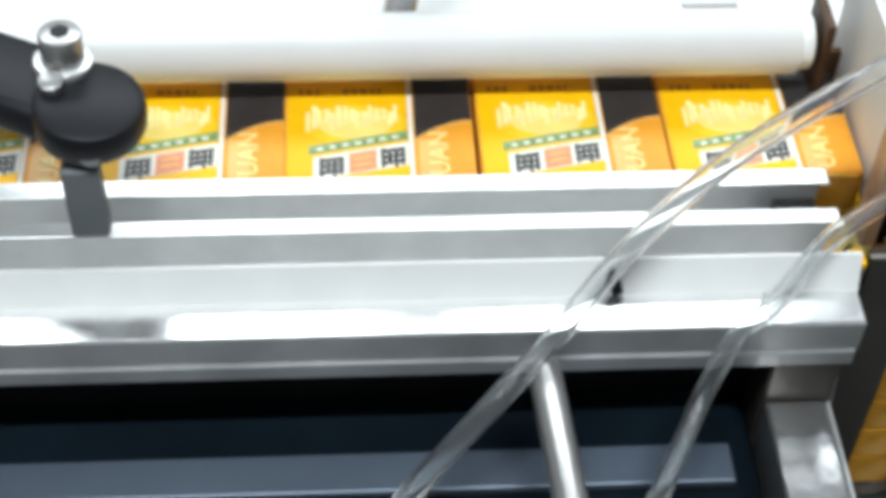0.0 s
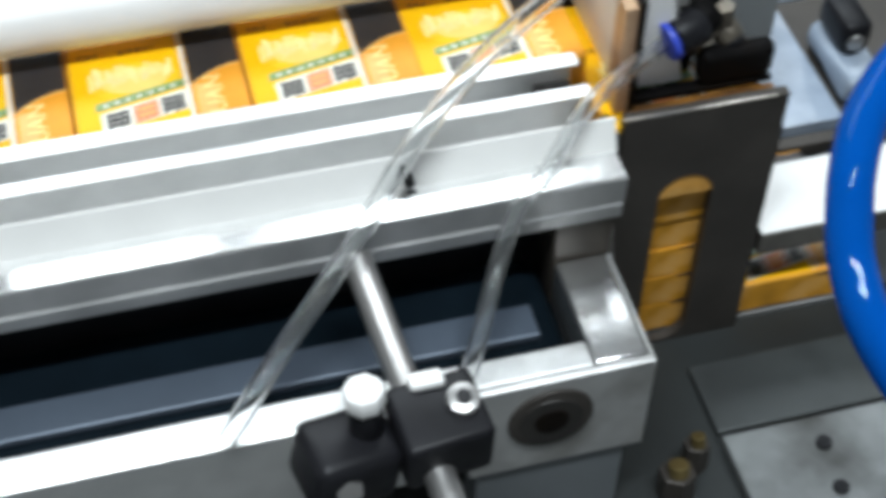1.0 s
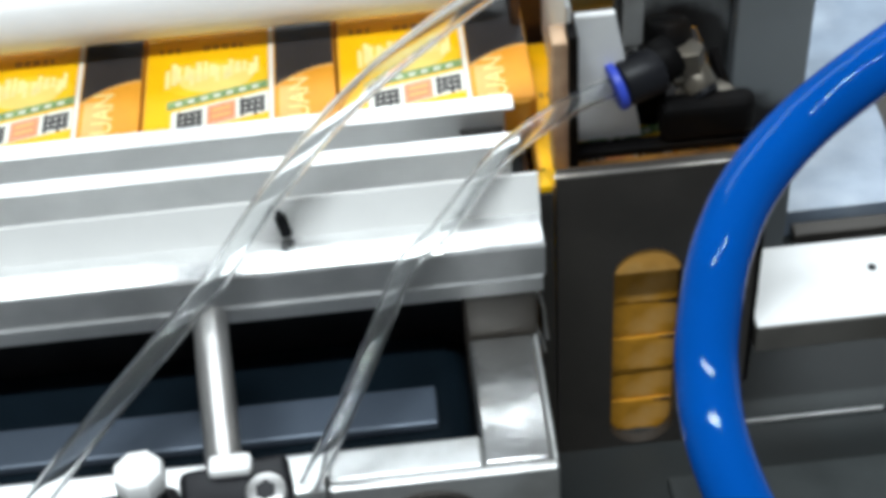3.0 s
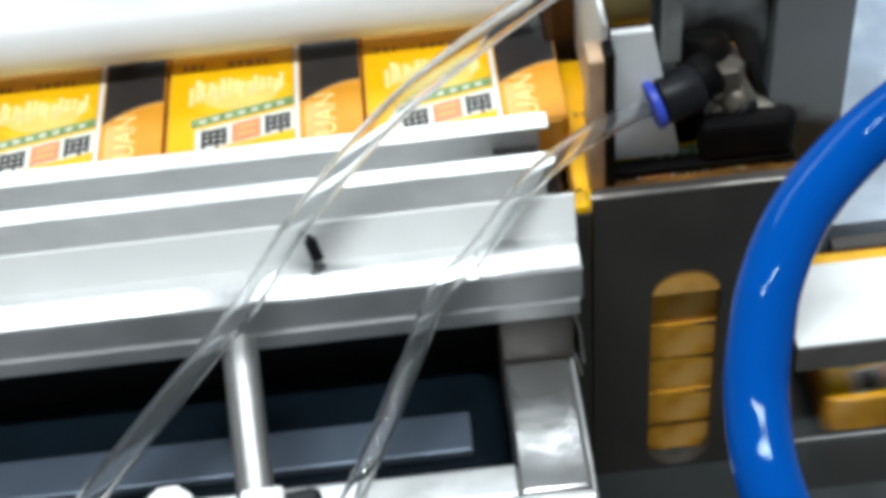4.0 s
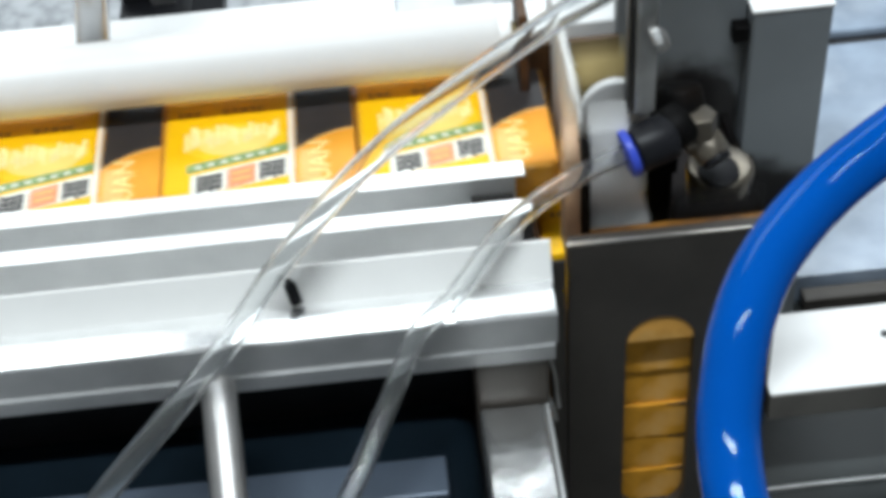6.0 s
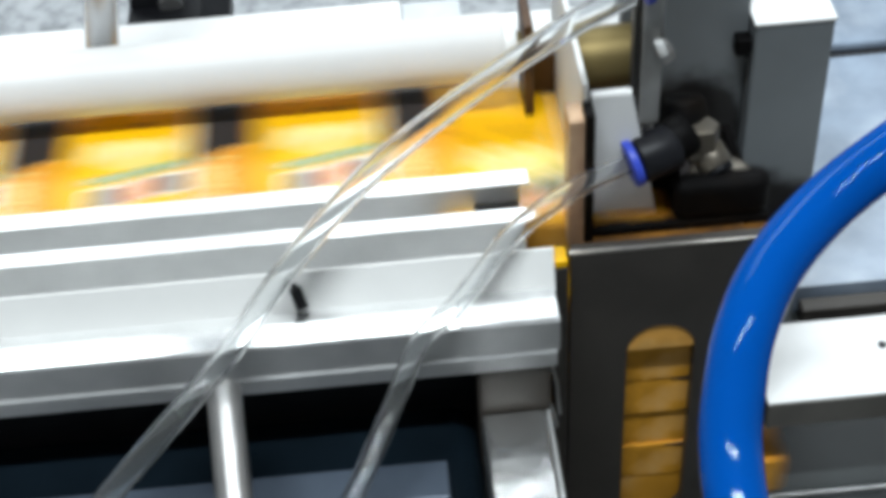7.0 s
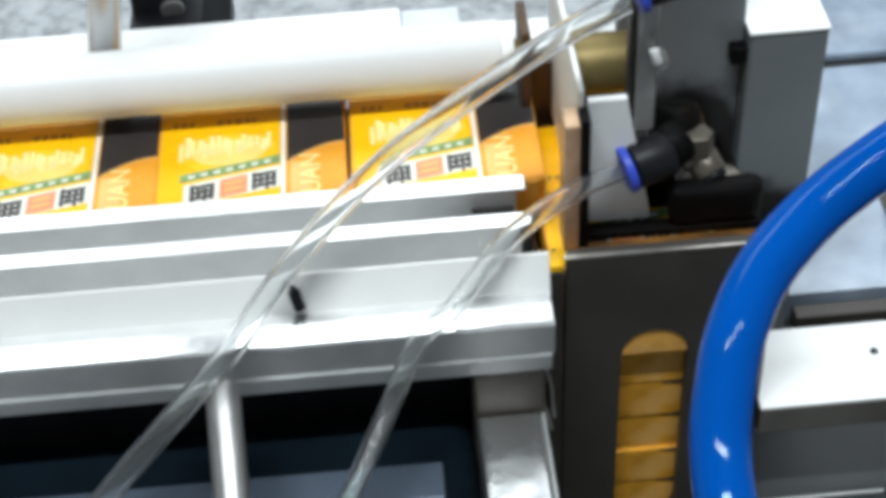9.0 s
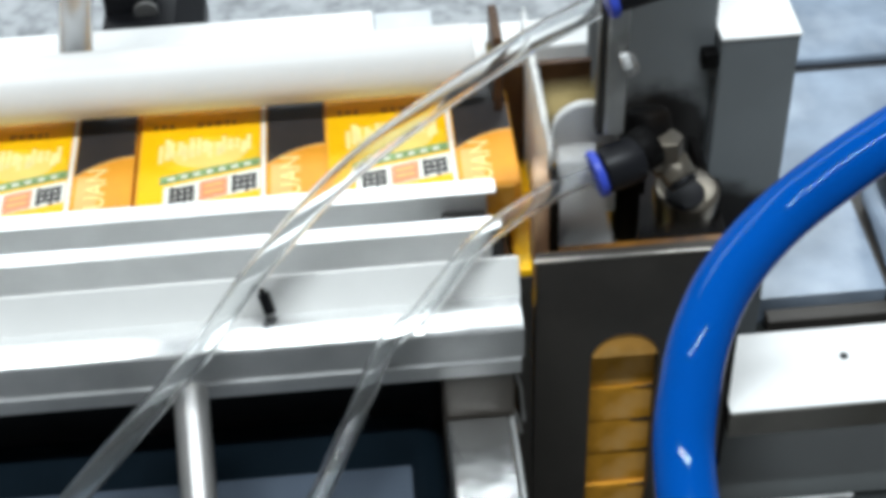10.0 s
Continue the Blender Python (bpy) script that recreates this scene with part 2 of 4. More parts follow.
def rod(p, q, r, seg=24, bevel=0.0):
    p, q = Vector(p), Vector(q)
    bm = bmesh.new()
    d = q - p
    m = Matrix.Translation((p + q) / 2) @ d.to_track_quat("Z", "Y").to_matrix().to_4x4()
    bmesh.ops.create_cone(bm, cap_ends=True, segments=seg, radius1=r, radius2=r, depth=d.length, matrix=m)
    if bevel:
        ends = [e for e in bm.edges if len([f for f in e.link_faces if len(f.verts) > 4]) == 1]
        bmesh.ops.bevel(bm, geom=ends, offset=bevel, segments=2, affect="EDGES", profile=0.5)
    return bm


def taper(p, q, r, s, seg=28):
    p, q = Vector(p), Vector(q)
    bm = bmesh.new()
    m = Matrix.Translation((p + q) / 2) @ (q - p).to_track_quat("Z", "Y").to_matrix().to_4x4()
    bmesh.ops.create_cone(bm, cap_ends=True, segments=seg, radius1=r, radius2=s, depth=(q - p).length, matrix=m)
    rim = [e for e in bm.edges if any(len(f.verts) > 4 for f in e.link_faces)]
    bmesh.ops.bevel(bm, geom=rim, offset=0.0015, segments=3, affect="EDGES", profile=0.5)
    return bm


def spline(points, steps=10):
    pts = [Vector(p) for p in points]
    pts = [2 * pts[0] - pts[1]] + pts + [2 * pts[-1] - pts[-2]]
    out = []
    for i in range(1, len(pts) - 2):
        a, b, c, d = pts[i - 1:i + 3]
        for k in range(steps):
            t = k / steps
            out.append(0.5 * (2 * b + (c - a) * t + (2 * a - 5 * b + 4 * c - d) * t * t + (3 * b - a - 3 * c + d) * t ** 3))
    out.append(pts[-2])
    return out


def sweep(points, r, seg=20, steps=10, inner=0.0):
    path = spline(points, steps)
    bm = bmesh.new()

    def skin(radius, flip):
        rings, side = [], None
        for i, p in enumerate(path):
            d = (path[min(i + 1, len(path) - 1)] - path[max(i - 1, 0)]).normalized()
            side = (side - d * side.dot(d)).normalized() if side else d.orthogonal().normalized()
            up = d.cross(side)
            rings.append([bm.verts.new(p + radius * (math.cos(a) * side + math.sin(a) * up)) for a in [2 * math.pi * k / seg for k in range(seg)]])
        for a, b in zip(rings, rings[1:]):
            for k in range(seg):
                f = (a[k], a[(k + 1) % seg], b[(k + 1) % seg], b[k])
                bm.faces.new(f[::-1] if flip else f)
        return rings[0], rings[-1]

    ends = skin(r, False)
    if inner:
        ends2 = skin(inner, True)
        for (o, i, flip) in ((ends[0], ends2[0], True), (ends[1], ends2[1], False)):
            for k in range(seg):
                f = (o[k], o[(k + 1) % seg], i[(k + 1) % seg], i[k])
                bm.faces.new(f[::-1] if flip else f)
    else:
        bm.faces.new(ends[0][::-1])
        bm.faces.new(ends[1])
    return bm


def thing(name, label, category, group="", at=(0, 0, 0)):
    ob = new(name)
    ob.empty_display_size = 0.01
    ob.location = at
    return tagged(ob, label, category, group)

# ---------- the hall and the machine's base ----------
floor = tagged(done("floor", box(-4, 4, -4, 4, -0.93, -0.85, 0), FLOORM), "grey speckled concrete floor of the hall", "floor", kind="structure")
for nm, c in (("wall_north", (-4.1, 4.1, 4.0, 4.1)), ("wall_south", (-4.1, 4.1, -4.1, -4.0)), ("wall_east", (4.0, 4.1, -4, 4)), ("wall_west", (-4.1, -4.0, -4, 4))):
    tagged(done(nm, box(*c, -0.93, 2.5, 0), HALL), "plain light grey hall wall", "wall", kind="structure")
tagged(done("ceiling", box(-4.1, 4.1, -4.1, 4.1, 2.5, 2.6, 0), HALL), "plain light hall ceiling", "ceiling", kind="structure")

TOP = -0.0880  # top of the base plate
TABLE = -0.0815  # tops of the tables behind


def steel_bed():
    t = thing("steel_workbench", "grey steel machine bench with bolted joint strips", "workbench")
    part("plate", box(-0.86, 0.42, -0.20, 0.0785, TOP - 0.012, TOP, 0.0008), BASEM, t)
    part("leg", box(-0.84, -0.80, -0.16, -0.12, -0.85, TOP - 0.012, 0.001), GREYPAINT, t)
    part("leg", box(0.34, 0.38, -0.16, -0.12, -0.85, TOP - 0.012, 0.001), GREYPAINT, t)
    part("leg", box(-0.84, -0.80, 0.038, 0.078, -0.85, TOP - 0.012, 0.001), GREYPAINT, t)
    part("leg", box(0.34, 0.38, 0.038, 0.078, -0.85, TOP - 0.012, 0.001), GREYPAINT, t)
    part("joint_strip", box(0.028, 0.42, -0.060, -0.022, TOP + 0.0002, TOP + 0.004, 0.0006), STRIPM, t, "grey steel strip with bolt holes")
    part("joint_strip", box(0.028, 0.42, -0.020, 0.003, TOP + 0.0002, TOP + 0.0025, 0.0006), MIDSTRIP, t)
    for x, y in ((0.0534, -0.031), (0.052, -0.045), (0.105, -0.031), (0.16, -0.031)):
        b = part("bolt", rod((x, y, TOP + 0.004), (x, y, TOP + 0.0052), 0.0022, 20, 0.0003), BLACK, t, "dark socket bolt head")
        part("socket", rod((x, y, TOP + 0.005), (x, y, TOP + 0.0054), 0.0011, 6), BLACK, b)
    for x, y, r in ((0.0105, -0.0340, 0.0050), (0.0185, -0.0270, 0.0036), (0.0040, -0.0460, 0.0030)):
        b = part("fitting", rod((x, y, TOP), (x, y + 0.001, TOP + 0.010), r, 6, 0.0006), STEEL, t, "dark hexagonal fitting")
        part("fitting_core", rod((x, y, TOP + 0.0095), (x, y + 0.0012, TOP + 0.0130), r * 0.55, 16, 0.0004), BRASS, b)
    part("outfeed_plate", box(0.0008, 0.42, 0.0180, 0.0686, TOP + 0.0001, TOP + 0.0015, 0.0002), BASEM, t, "dark sliding plate")
    part("outfeed_edge", box(0.0490, 0.0835, 0.0174, 0.0179, TOP + 0.0001, TOP + 0.0012, 0.0001), ALU_RAW, t, "bare bright plate edge")
    part("back_rail", box(0.075, 0.42, 0.0735, 0.0785, TOP + 0.0002, TOP + 0.005, 0.0006), STEEL, t)
    return t


steel_bed()


def rear_table():
    t = thing("side_table", "speckled grey table top behind the machine", "table")
    part("table_top", box(-0.9, 0.050, 0.11, 0.9, TABLE - 0.03, TABLE - 0.006, 0.001), FLOORM, t)
    for x, y in ((-0.86, 0.14), (0.03, 0.14), (-0.86, 0.86), (0.03, 0.86)):
        part("leg", box(x - 0.02, x + 0.02, y - 0.02, y + 0.02, -0.85, TABLE - 0.03, 0.001), GREYPAINT, t)
    return t


rear_table()


def film_table():
    t = thing("packing_table", "pale blue plastic covered table in two panels", "table")
    part("panel", extrude_z([(0.0725, 0.080), (0.109, 0.080), (0.109, 0.1388), (0.20, 0.1388), (0.20, 0.178), (0.0725, 0.178)], TABLE - 0.012, TABLE + 0.001), FILM, t)
    part("panel", box(0.072, 0.20, 0.182, 0.60, TABLE - 0.012, TABLE + 0.003, 0.001), FILM, t)
    part("seam", box(0.072, 0.20, 0.1781, 0.1819, TABLE - 0.012, TABLE + 0.0006, 0), BLACK, t, "dark gap between the panels")
    for x, y in ((0.1, 0.13), (0.1, 0.56)):
        part("leg", box(x - 0.02, x + 0.02, y - 0.02, y + 0.02, -0.85, TABLE - 0.012, 0.001), GREYPAINT, t)
    return t


film_table()

# ---------- the aluminium beam with its grooves ----------
WIRES = ([(-0.0029, 0.004, -0.0165), (-0.0028, 0.004, -0.022), (-0.0018, 0.004, -0.0275), (-0.0008, 0.004, -0.0321), (-0.0001, 0.004, -0.0365)], [(-0.0014, 0.004, -0.0166), (-0.0003, 0.004, -0.0223), (-0.0, 0.004, -0.0268), (0.0005, 0.004, -0.0325)])
XL, XR = -0.46, -0.0006


def beam():
    t = thing("aluminium_beam", "silver anodised aluminium extrusion with two long grooves", "aluminium profile")
    body = [(0.0118, 0.0075), (0.0118, -0.0125), (0.0362, -0.0125), (0.0362, 0.0075), (0.0321, 0.0075), (0.0321, -0.0095), (0.0246, -0.0095), (0.0246, 0.0075), (0.0212, 0.0075), (0.0212, -0.0105), (0.0121, -0.0105), (0.0121, 0.0075)]
    part("profile", extrude_x(body, XL, XR - 0.0035), ALU, t)
    part("profile_flat", box(XL, XR - 0.0015, 0.0210, 0.0248, 0.0073, 0.0079, 0.0002), ALU, t)
    part("profile_flat", box(XL, XR - 0.0015, 0.0319, 0.0364, 0.0073, 0.0080, 0.0002), ALU, t)
    part("riser", extrude_x([(0.0084, -0.0005), (0.0096, -0.0005), (0.0128, 0.0076), (0.0118, 0.0080)], XL, XR + 0.0008), CREAM, t, "pale plastic strip along the beam")
    # bar and lip: front shade is in the grey, lit top is an added sheet
    part("front_bar", extrude_x([(0.0, -0.0003), (0.0003, 0.0), (0.0100, 0.0), (0.0116, -0.0005), (0.0116, -0.0082), (0.0, -0.0082)], XL, XR + 0.0006), ALU_BAR, t, "front bar, the shade of its front put into the grey")
    part("lit_top_sheet", box(XL, XR - 0.0190, 0.0002, 0.0096, 0.0001, 0.0004, 0.0001), ALU_TOP, t, "bright sheet added as the front bar's lit top")
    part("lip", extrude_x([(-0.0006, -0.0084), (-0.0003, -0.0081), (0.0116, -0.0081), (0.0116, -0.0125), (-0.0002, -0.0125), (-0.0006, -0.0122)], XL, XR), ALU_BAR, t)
    part("end_tape", box(XR - 0.0188, XR + 0.0004, 0.0004, 0.0095, 0.0001, 0.0005, 0.0001), TAPE, t, "glossy clear tape over the bar's end")
    for pts in WIRES:
        part("wire", sweep(pts, 0.00035, 8, 6), ALU_RAW, t, "thin loose wire end", True)
    # dark insert makes the right end of the rear groove darker
    part("groove_end_insert", box(-0.0135, -0.0045, 0.0248, 0.0319, -0.0094, 0.0035, 0.0003), BRACKET, t, "dark insert at the groove end")
    pin = part("latch_pin", sweep([(-0.0508, 0.0106, 0.0052), (-0.0503, 0.0096, 0.0034), (-0.0497, 0.0086, 0.0014)], 0.0012, 10, 4), BLACK, t, "small black pin")
    part("pin_head", rod((-0.0510, 0.0110, 0.0060), (-0.0508, 0.0104, 0.0050), 0.0006, 10), BLACK, pin)
    part("stand", box(-0.44, -0.41, 0.0125, 0.0355, TOP, -0.0127, 0.0005), ALU_RAW, t)
    part("stand", box(-0.0150, -0.0035, 0.0125, 0.0355, TOP, -0.0127, 0.0005), GREYPAINT, t)
    return t


beam()


def roller():
    t = thing("guide_roller", "white plastic sleeved guide roller over the cartons", "roller")
    part("sleeve", rod((-0.46, 0.0684, 0.0162), (-0.0035, 0.0684, 0.0162), 0.0074, 48, 0.0006), ROLLER, t, "", True)
    part("end_cap", rod((-0.0036, 0.0684, 0.0162), (-0.0006, 0.0684, 0.0162), 0.0064, 32, 0.0005), CREAM, t, "", True)
    part("shaft", rod((-0.0008, 0.0684, 0.0162), (0.0035, 0.0684, 0.0162), 0.0028, 20), BRASS, t, "brown metal shaft end", True)
    part("bracket", box(-0.47, -0.4605, 0.058, 0.078, TOP, 0.03, 0.0006), GREYPAINT, t)
    part("bracket", box(0.0006, 0.0026, 0.0615, 0.0745, -0.01, 0.0255, 0.0004), RUST, t, "brown oily bearing plate")
    return t


roller()


def white_guide():
    t = thing("white_guide_plate", "glossy white guide plate behind the roller", "guide plate")
    part("plate", box(-0.46, -0.0245, 0.0836, 0.0998, 0.004, 0.009, 0.0006), WHITE, t)
    part("step", box(-0.46, 0.0280, 0.0872, 0.0985, -0.002, 0.0038, 0.0006), WHITE, t)
    part("tab", box(-0.0243, -0.0105, 0.0915, 0.0998, 0.0039, 0.0080, 0.0005), FROST, t, "pale frosted plastic tab")
    part("stand", box(-0.44, -0.40, 0.083, 0.091, -0.85, -0.002, 0.0005), GREYPAINT, t)
    part("stand", box(-0.03, -0.01, 0.083, 0.091, -0.85, -0.002, 0.0005), GREYPAINT, t)
    return t


white_guide()


def channel_bed():
    t = thing("carton_channel", "grey steel channel bed that the cartons slide on", "channel")
    part("bed", box(-0.84, 0.0005, 0.0366, 0.0820, -0.0095, -0.0061, 0.0003), ALU_RAW, t)
    part("stand", box(-0.82, -0.80, 0.045, 0.075, TOP, -0.0095, 0.0005), GREYPAINT, t)
    part("stand", box(-0.43, -0.40, 0.045, 0.075, TOP, -0.0095, 0.0005), GREYPAINT, t)
    part("stand", box(-0.05, -0.03, 0.045, 0.075, TOP, -0.0095, 0.0005), GREYPAINT, t)
    return t


channel_bed()


def rear_post_clamp():
    t = thing("rod_stand", "upright chromed rod in a black clamp foot", "rod stand")
    part("rod", rod((-0.0942, 0.0796, 0.0020), (-0.0782, 0.0796, 0.0910), 0.0038, 28), POLISHED, t, "", True)
    part("foot", box(-0.0905, -0.0775, 0.1145, 0.1280, TOP - 0.006, 0.010, 0.002, 3), BLACK, t, "black plastic clamp foot", True)
    part("base", extrude_y([(-0.0905, -0.010), (-0.067, -0.010), (-0.067, -0.004), (-0.073, 0.003), (-0.0905, 0.003)], 0.1020, 0.132), BLACK, t)
    part("arm", box(-0.0985, -0.0700, 0.0750, 0.1158, 0.0900, 0.1000, 0.001), BLACK, t)
    part("upright", box(-0.0860, -0.0760, 0.1160, 0.1260, 0.0100, 0.1000, 0.001), BLACK, t)
    part("bolt", rod((-0.080, 0.1147, 0.004), (-0.080, 0.1130, 0.004), 0.003, 16, 0.0004), CHROME, t)
    return t


rear_post_clamp()


def link_clamp():
    t = thing("top_clamp", "black round clamp with a steel foot on the beam", "clamp")
    part("body", rod((-0.1536, 0.0310, 0.0285), (-0.1530, 0.0305, 0.0365), 0.0110, 40, 0.0020), BLACK, t, "", True)
    arm = box(-0.0300, 0.0190, -0.0100, 0.0100, -0.0042, 0.0042, 0.003, 3)
    bmesh.ops.transform(arm, matrix=pose(-0.1700, 0.0405, 0.0322, 0, 0, -26), verts=arm.verts)
    part("arm", arm, BLACK, t, "black clamp lever", True)
    part("foot", box(-0.1590, -0.1515, 0.0205, 0.0255, 0.0082, 0.0265, 0.0008), GREYPAINT, t, "grey steel foot bar")
    part("hub", rod((-0.1530, 0.0255, 0.0275), (-0.1525, 0.0205, 0.0310), 0.0022, 16, 0.0004), CHROME, t)
    s = part("bolt", rod((-0.1585, 0.0400, 0.0365), (-0.1582, 0.0402, 0.0450), 0.0042, 24, 0.0006), CHROME, t, "chromed socket bolt", True)
    part("small_bolt", rod((-0.1600, 0.0335, 0.0365), (-0.1600, 0.0330, 0.0395), 0.0026, 20, 0.0004), CHROME, t, "small chromed bolt", True)
    part("collar", rod((-0.1586, 0.0400, 0.0362), (-0.1585, 0.0401, 0.0385), 0.0058, 24, 0.0005), ALU, t, "", True)
    part("socket", rod((-0.1582, 0.0402, 0.0446), (-0.1582, 0.0402, 0.0453), 0.002, 6), BLACK, s)
    return t


link_clamp()

# ---------- the belt conveyor below the beam ----------
def conveyor():
    t = thing("belt_conveyor", "small black belt conveyor in a silver aluminium frame", "conveyor")
    n = 14
    yb0, yb1 = -0.0240, 0.0100
    # belt loop seen from the side, round the end roller
    loop = [(-0.45, -0.034)] + [(-0.0240 + 0.0075 * math.sin(a), -0.0415 + 0.0075 * math.cos(a)) for a in [math.pi * k / n for k in range(n + 1)]] + [(-0.45, -0.049)]
    part("belt", extrude_y(loop, yb0, yb1), BELT, t, "matt black rubber belt", True)
    part("end_roller", rod((-0.0240, -0.0242, -0.0415), (-0.0240, -0.0300, -0.0415), 0.0068, 32, 0.0006), BLACK, t, "", True)
    part("back_cover", box(-0.45, -0.0160, 0.0103, 0.0122, -0.0600, -0.0128, 0.0003), BLACK, t, "black back cover strip")
    # soft reflection along belt and guide, put in as a blue grey strip
    part("guide_sheen", box(-0.45, -0.0240, -0.0160, -0.0062, -0.0338, -0.0312, 0.0006), BLUEGREY, t, "blue grey guide strip, the reflection beside the belt put into its colour")
    part("side_rail", box(-0.45, -0.0466, -0.0340, -0.0245, -0.0560, -0.0250, 0.0008), ALU, t)
    part("bearing_block", box(-0.0462, -0.0164, -0.0319, -0.0246, -0.0585, -0.0253, 0.0006), ALU_RAW, t, "milled aluminium bearing block")
    part("end_bar", box(-0.0163, -0.0030, -0.0318, -0.0001, -0.0585, -0.0252, 0.0010, 3), END, t, "bright end bar", True)
    part("end_bar_edge", box(-0.0029, -0.0020, -0.0318, -0.0001, -0.0585, -0.0256, 0.0003), ALU_RAW, t)
    part("front_plate", box(-0.0462, -0.0020, -0.0343, -0.0320, -0.0585, -0.0252, 0.0006), ALU_RAW, t, "milled front plate")
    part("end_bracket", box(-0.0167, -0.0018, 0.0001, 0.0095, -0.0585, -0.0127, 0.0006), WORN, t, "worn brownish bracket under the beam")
    b = part("bearing", rod((-0.0270, -0.0352, -0.0388), (-0.0270, -0.0342, -0.0388), 0.0104, 40, 0.0003), STEEL, t, "dark round bearing cover", True)
    part("bearing_ring", rod((-0.0270, -0.0357, -0.0388), (-0.0270, -0.0351, -0.0388), 0.0078, 36, 0.0003), BRACKET, b)
    part("bearing_hub", rod((-0.0270, -0.0361, -0.0388), (-0.0270, -0.0355, -0.0388), 0.0042, 28, 0.0003), OILY, b)
    part("foot", box(-0.0440, -0.0060, -0.0330, -0.0230, TOP, -0.0583, 0.0006), GREYPAINT, t)
    part("foot", box(-0.43, -0.40, -0.0330, -0.0230, TOP, -0.0558, 0.0006), GREYPAINT, t)
    return t


conveyor()


def rod_clamp():
    t = thing("rod_clamp", "black cross clamp on a chromed rod with hex screws", "clamp")
    a, b = Vector((-0.0662, 0.0, -0.0036)), Vector((-0.0612, -0.060, -0.0105))
    part("rod", rod(a + (b - a) * 0.09, a + (b - a) * 1.9, 0.0034, 28, 0.0005), CHROME, t, "", True)
    body = box(-0.0095, 0.0095, -0.0085, 0.0085, -0.0075, 0.0075, 0.0016, 3)
    bmesh.ops.transform(body, matrix=pose(-0.0592, -0.0525, -0.0065, 4, 0, 6), verts=body.verts)
    part("body", body, BLACK, t, "", True)
    side = box(-0.0110, 0.0085, -0.0080, 0.0080, -0.0095, 0.0060, 0.003, 3)
    bmesh.ops.transform(side, matrix=pose(-0.0775, -0.0530, -0.0080, 0, 10, 12), verts=side.verts)
    part("side_body", side, BLACK, t, "", True)
    part("neck", rod((-0.0740, -0.0515, -0.004), (-0.0742, -0.0512, 0.0054), 0.0036, 20, 0.0006), BLACK, t, "", True)
    part("knob", rod((-0.0742, -0.0512, 0.0054), (-0.0743, -0.0510, 0.0104), 0.0044, 8, 0.0009), WHITE, t, "white round screw cap", True)
    s = part("screw", rod((-0.0540, -0.0520, -0.0005), (-0.0540, -0.0528, 0.0030), 0.0035, 24, 0.0005), CHROME, t, "chromed socket screw", True)
    part("socket", rod((-0.0540, -0.0526, 0.0025), (-0.0540, -0.0529, 0.0034), 0.0018, 6), BLACK, s)
    h = part("hex_bolt", rod((-0.0800, -0.0605, -0.0085), (-0.0800, -0.0625, -0.0080), 0.0030, 6), CHROME, t, "chromed hexagon bolt")
    part("washer", rod((-0.0800, -0.0598, -0.0086), (-0.0800, -0.0606, -0.0085), 0.0040, 20), ALU, h)
    part("clip", box(-0.0640, -0.0565, -0.0480, -0.0440, -0.0010, 0.0030, 0.0009), WHITE, t, "small white clip")
    part("stem", rod((-0.0800, -0.0530, -0.014), (-0.0800, -0.0530, TOP), 0.004, 20), CHROME, t, "", True)
    return t


rod_clamp()

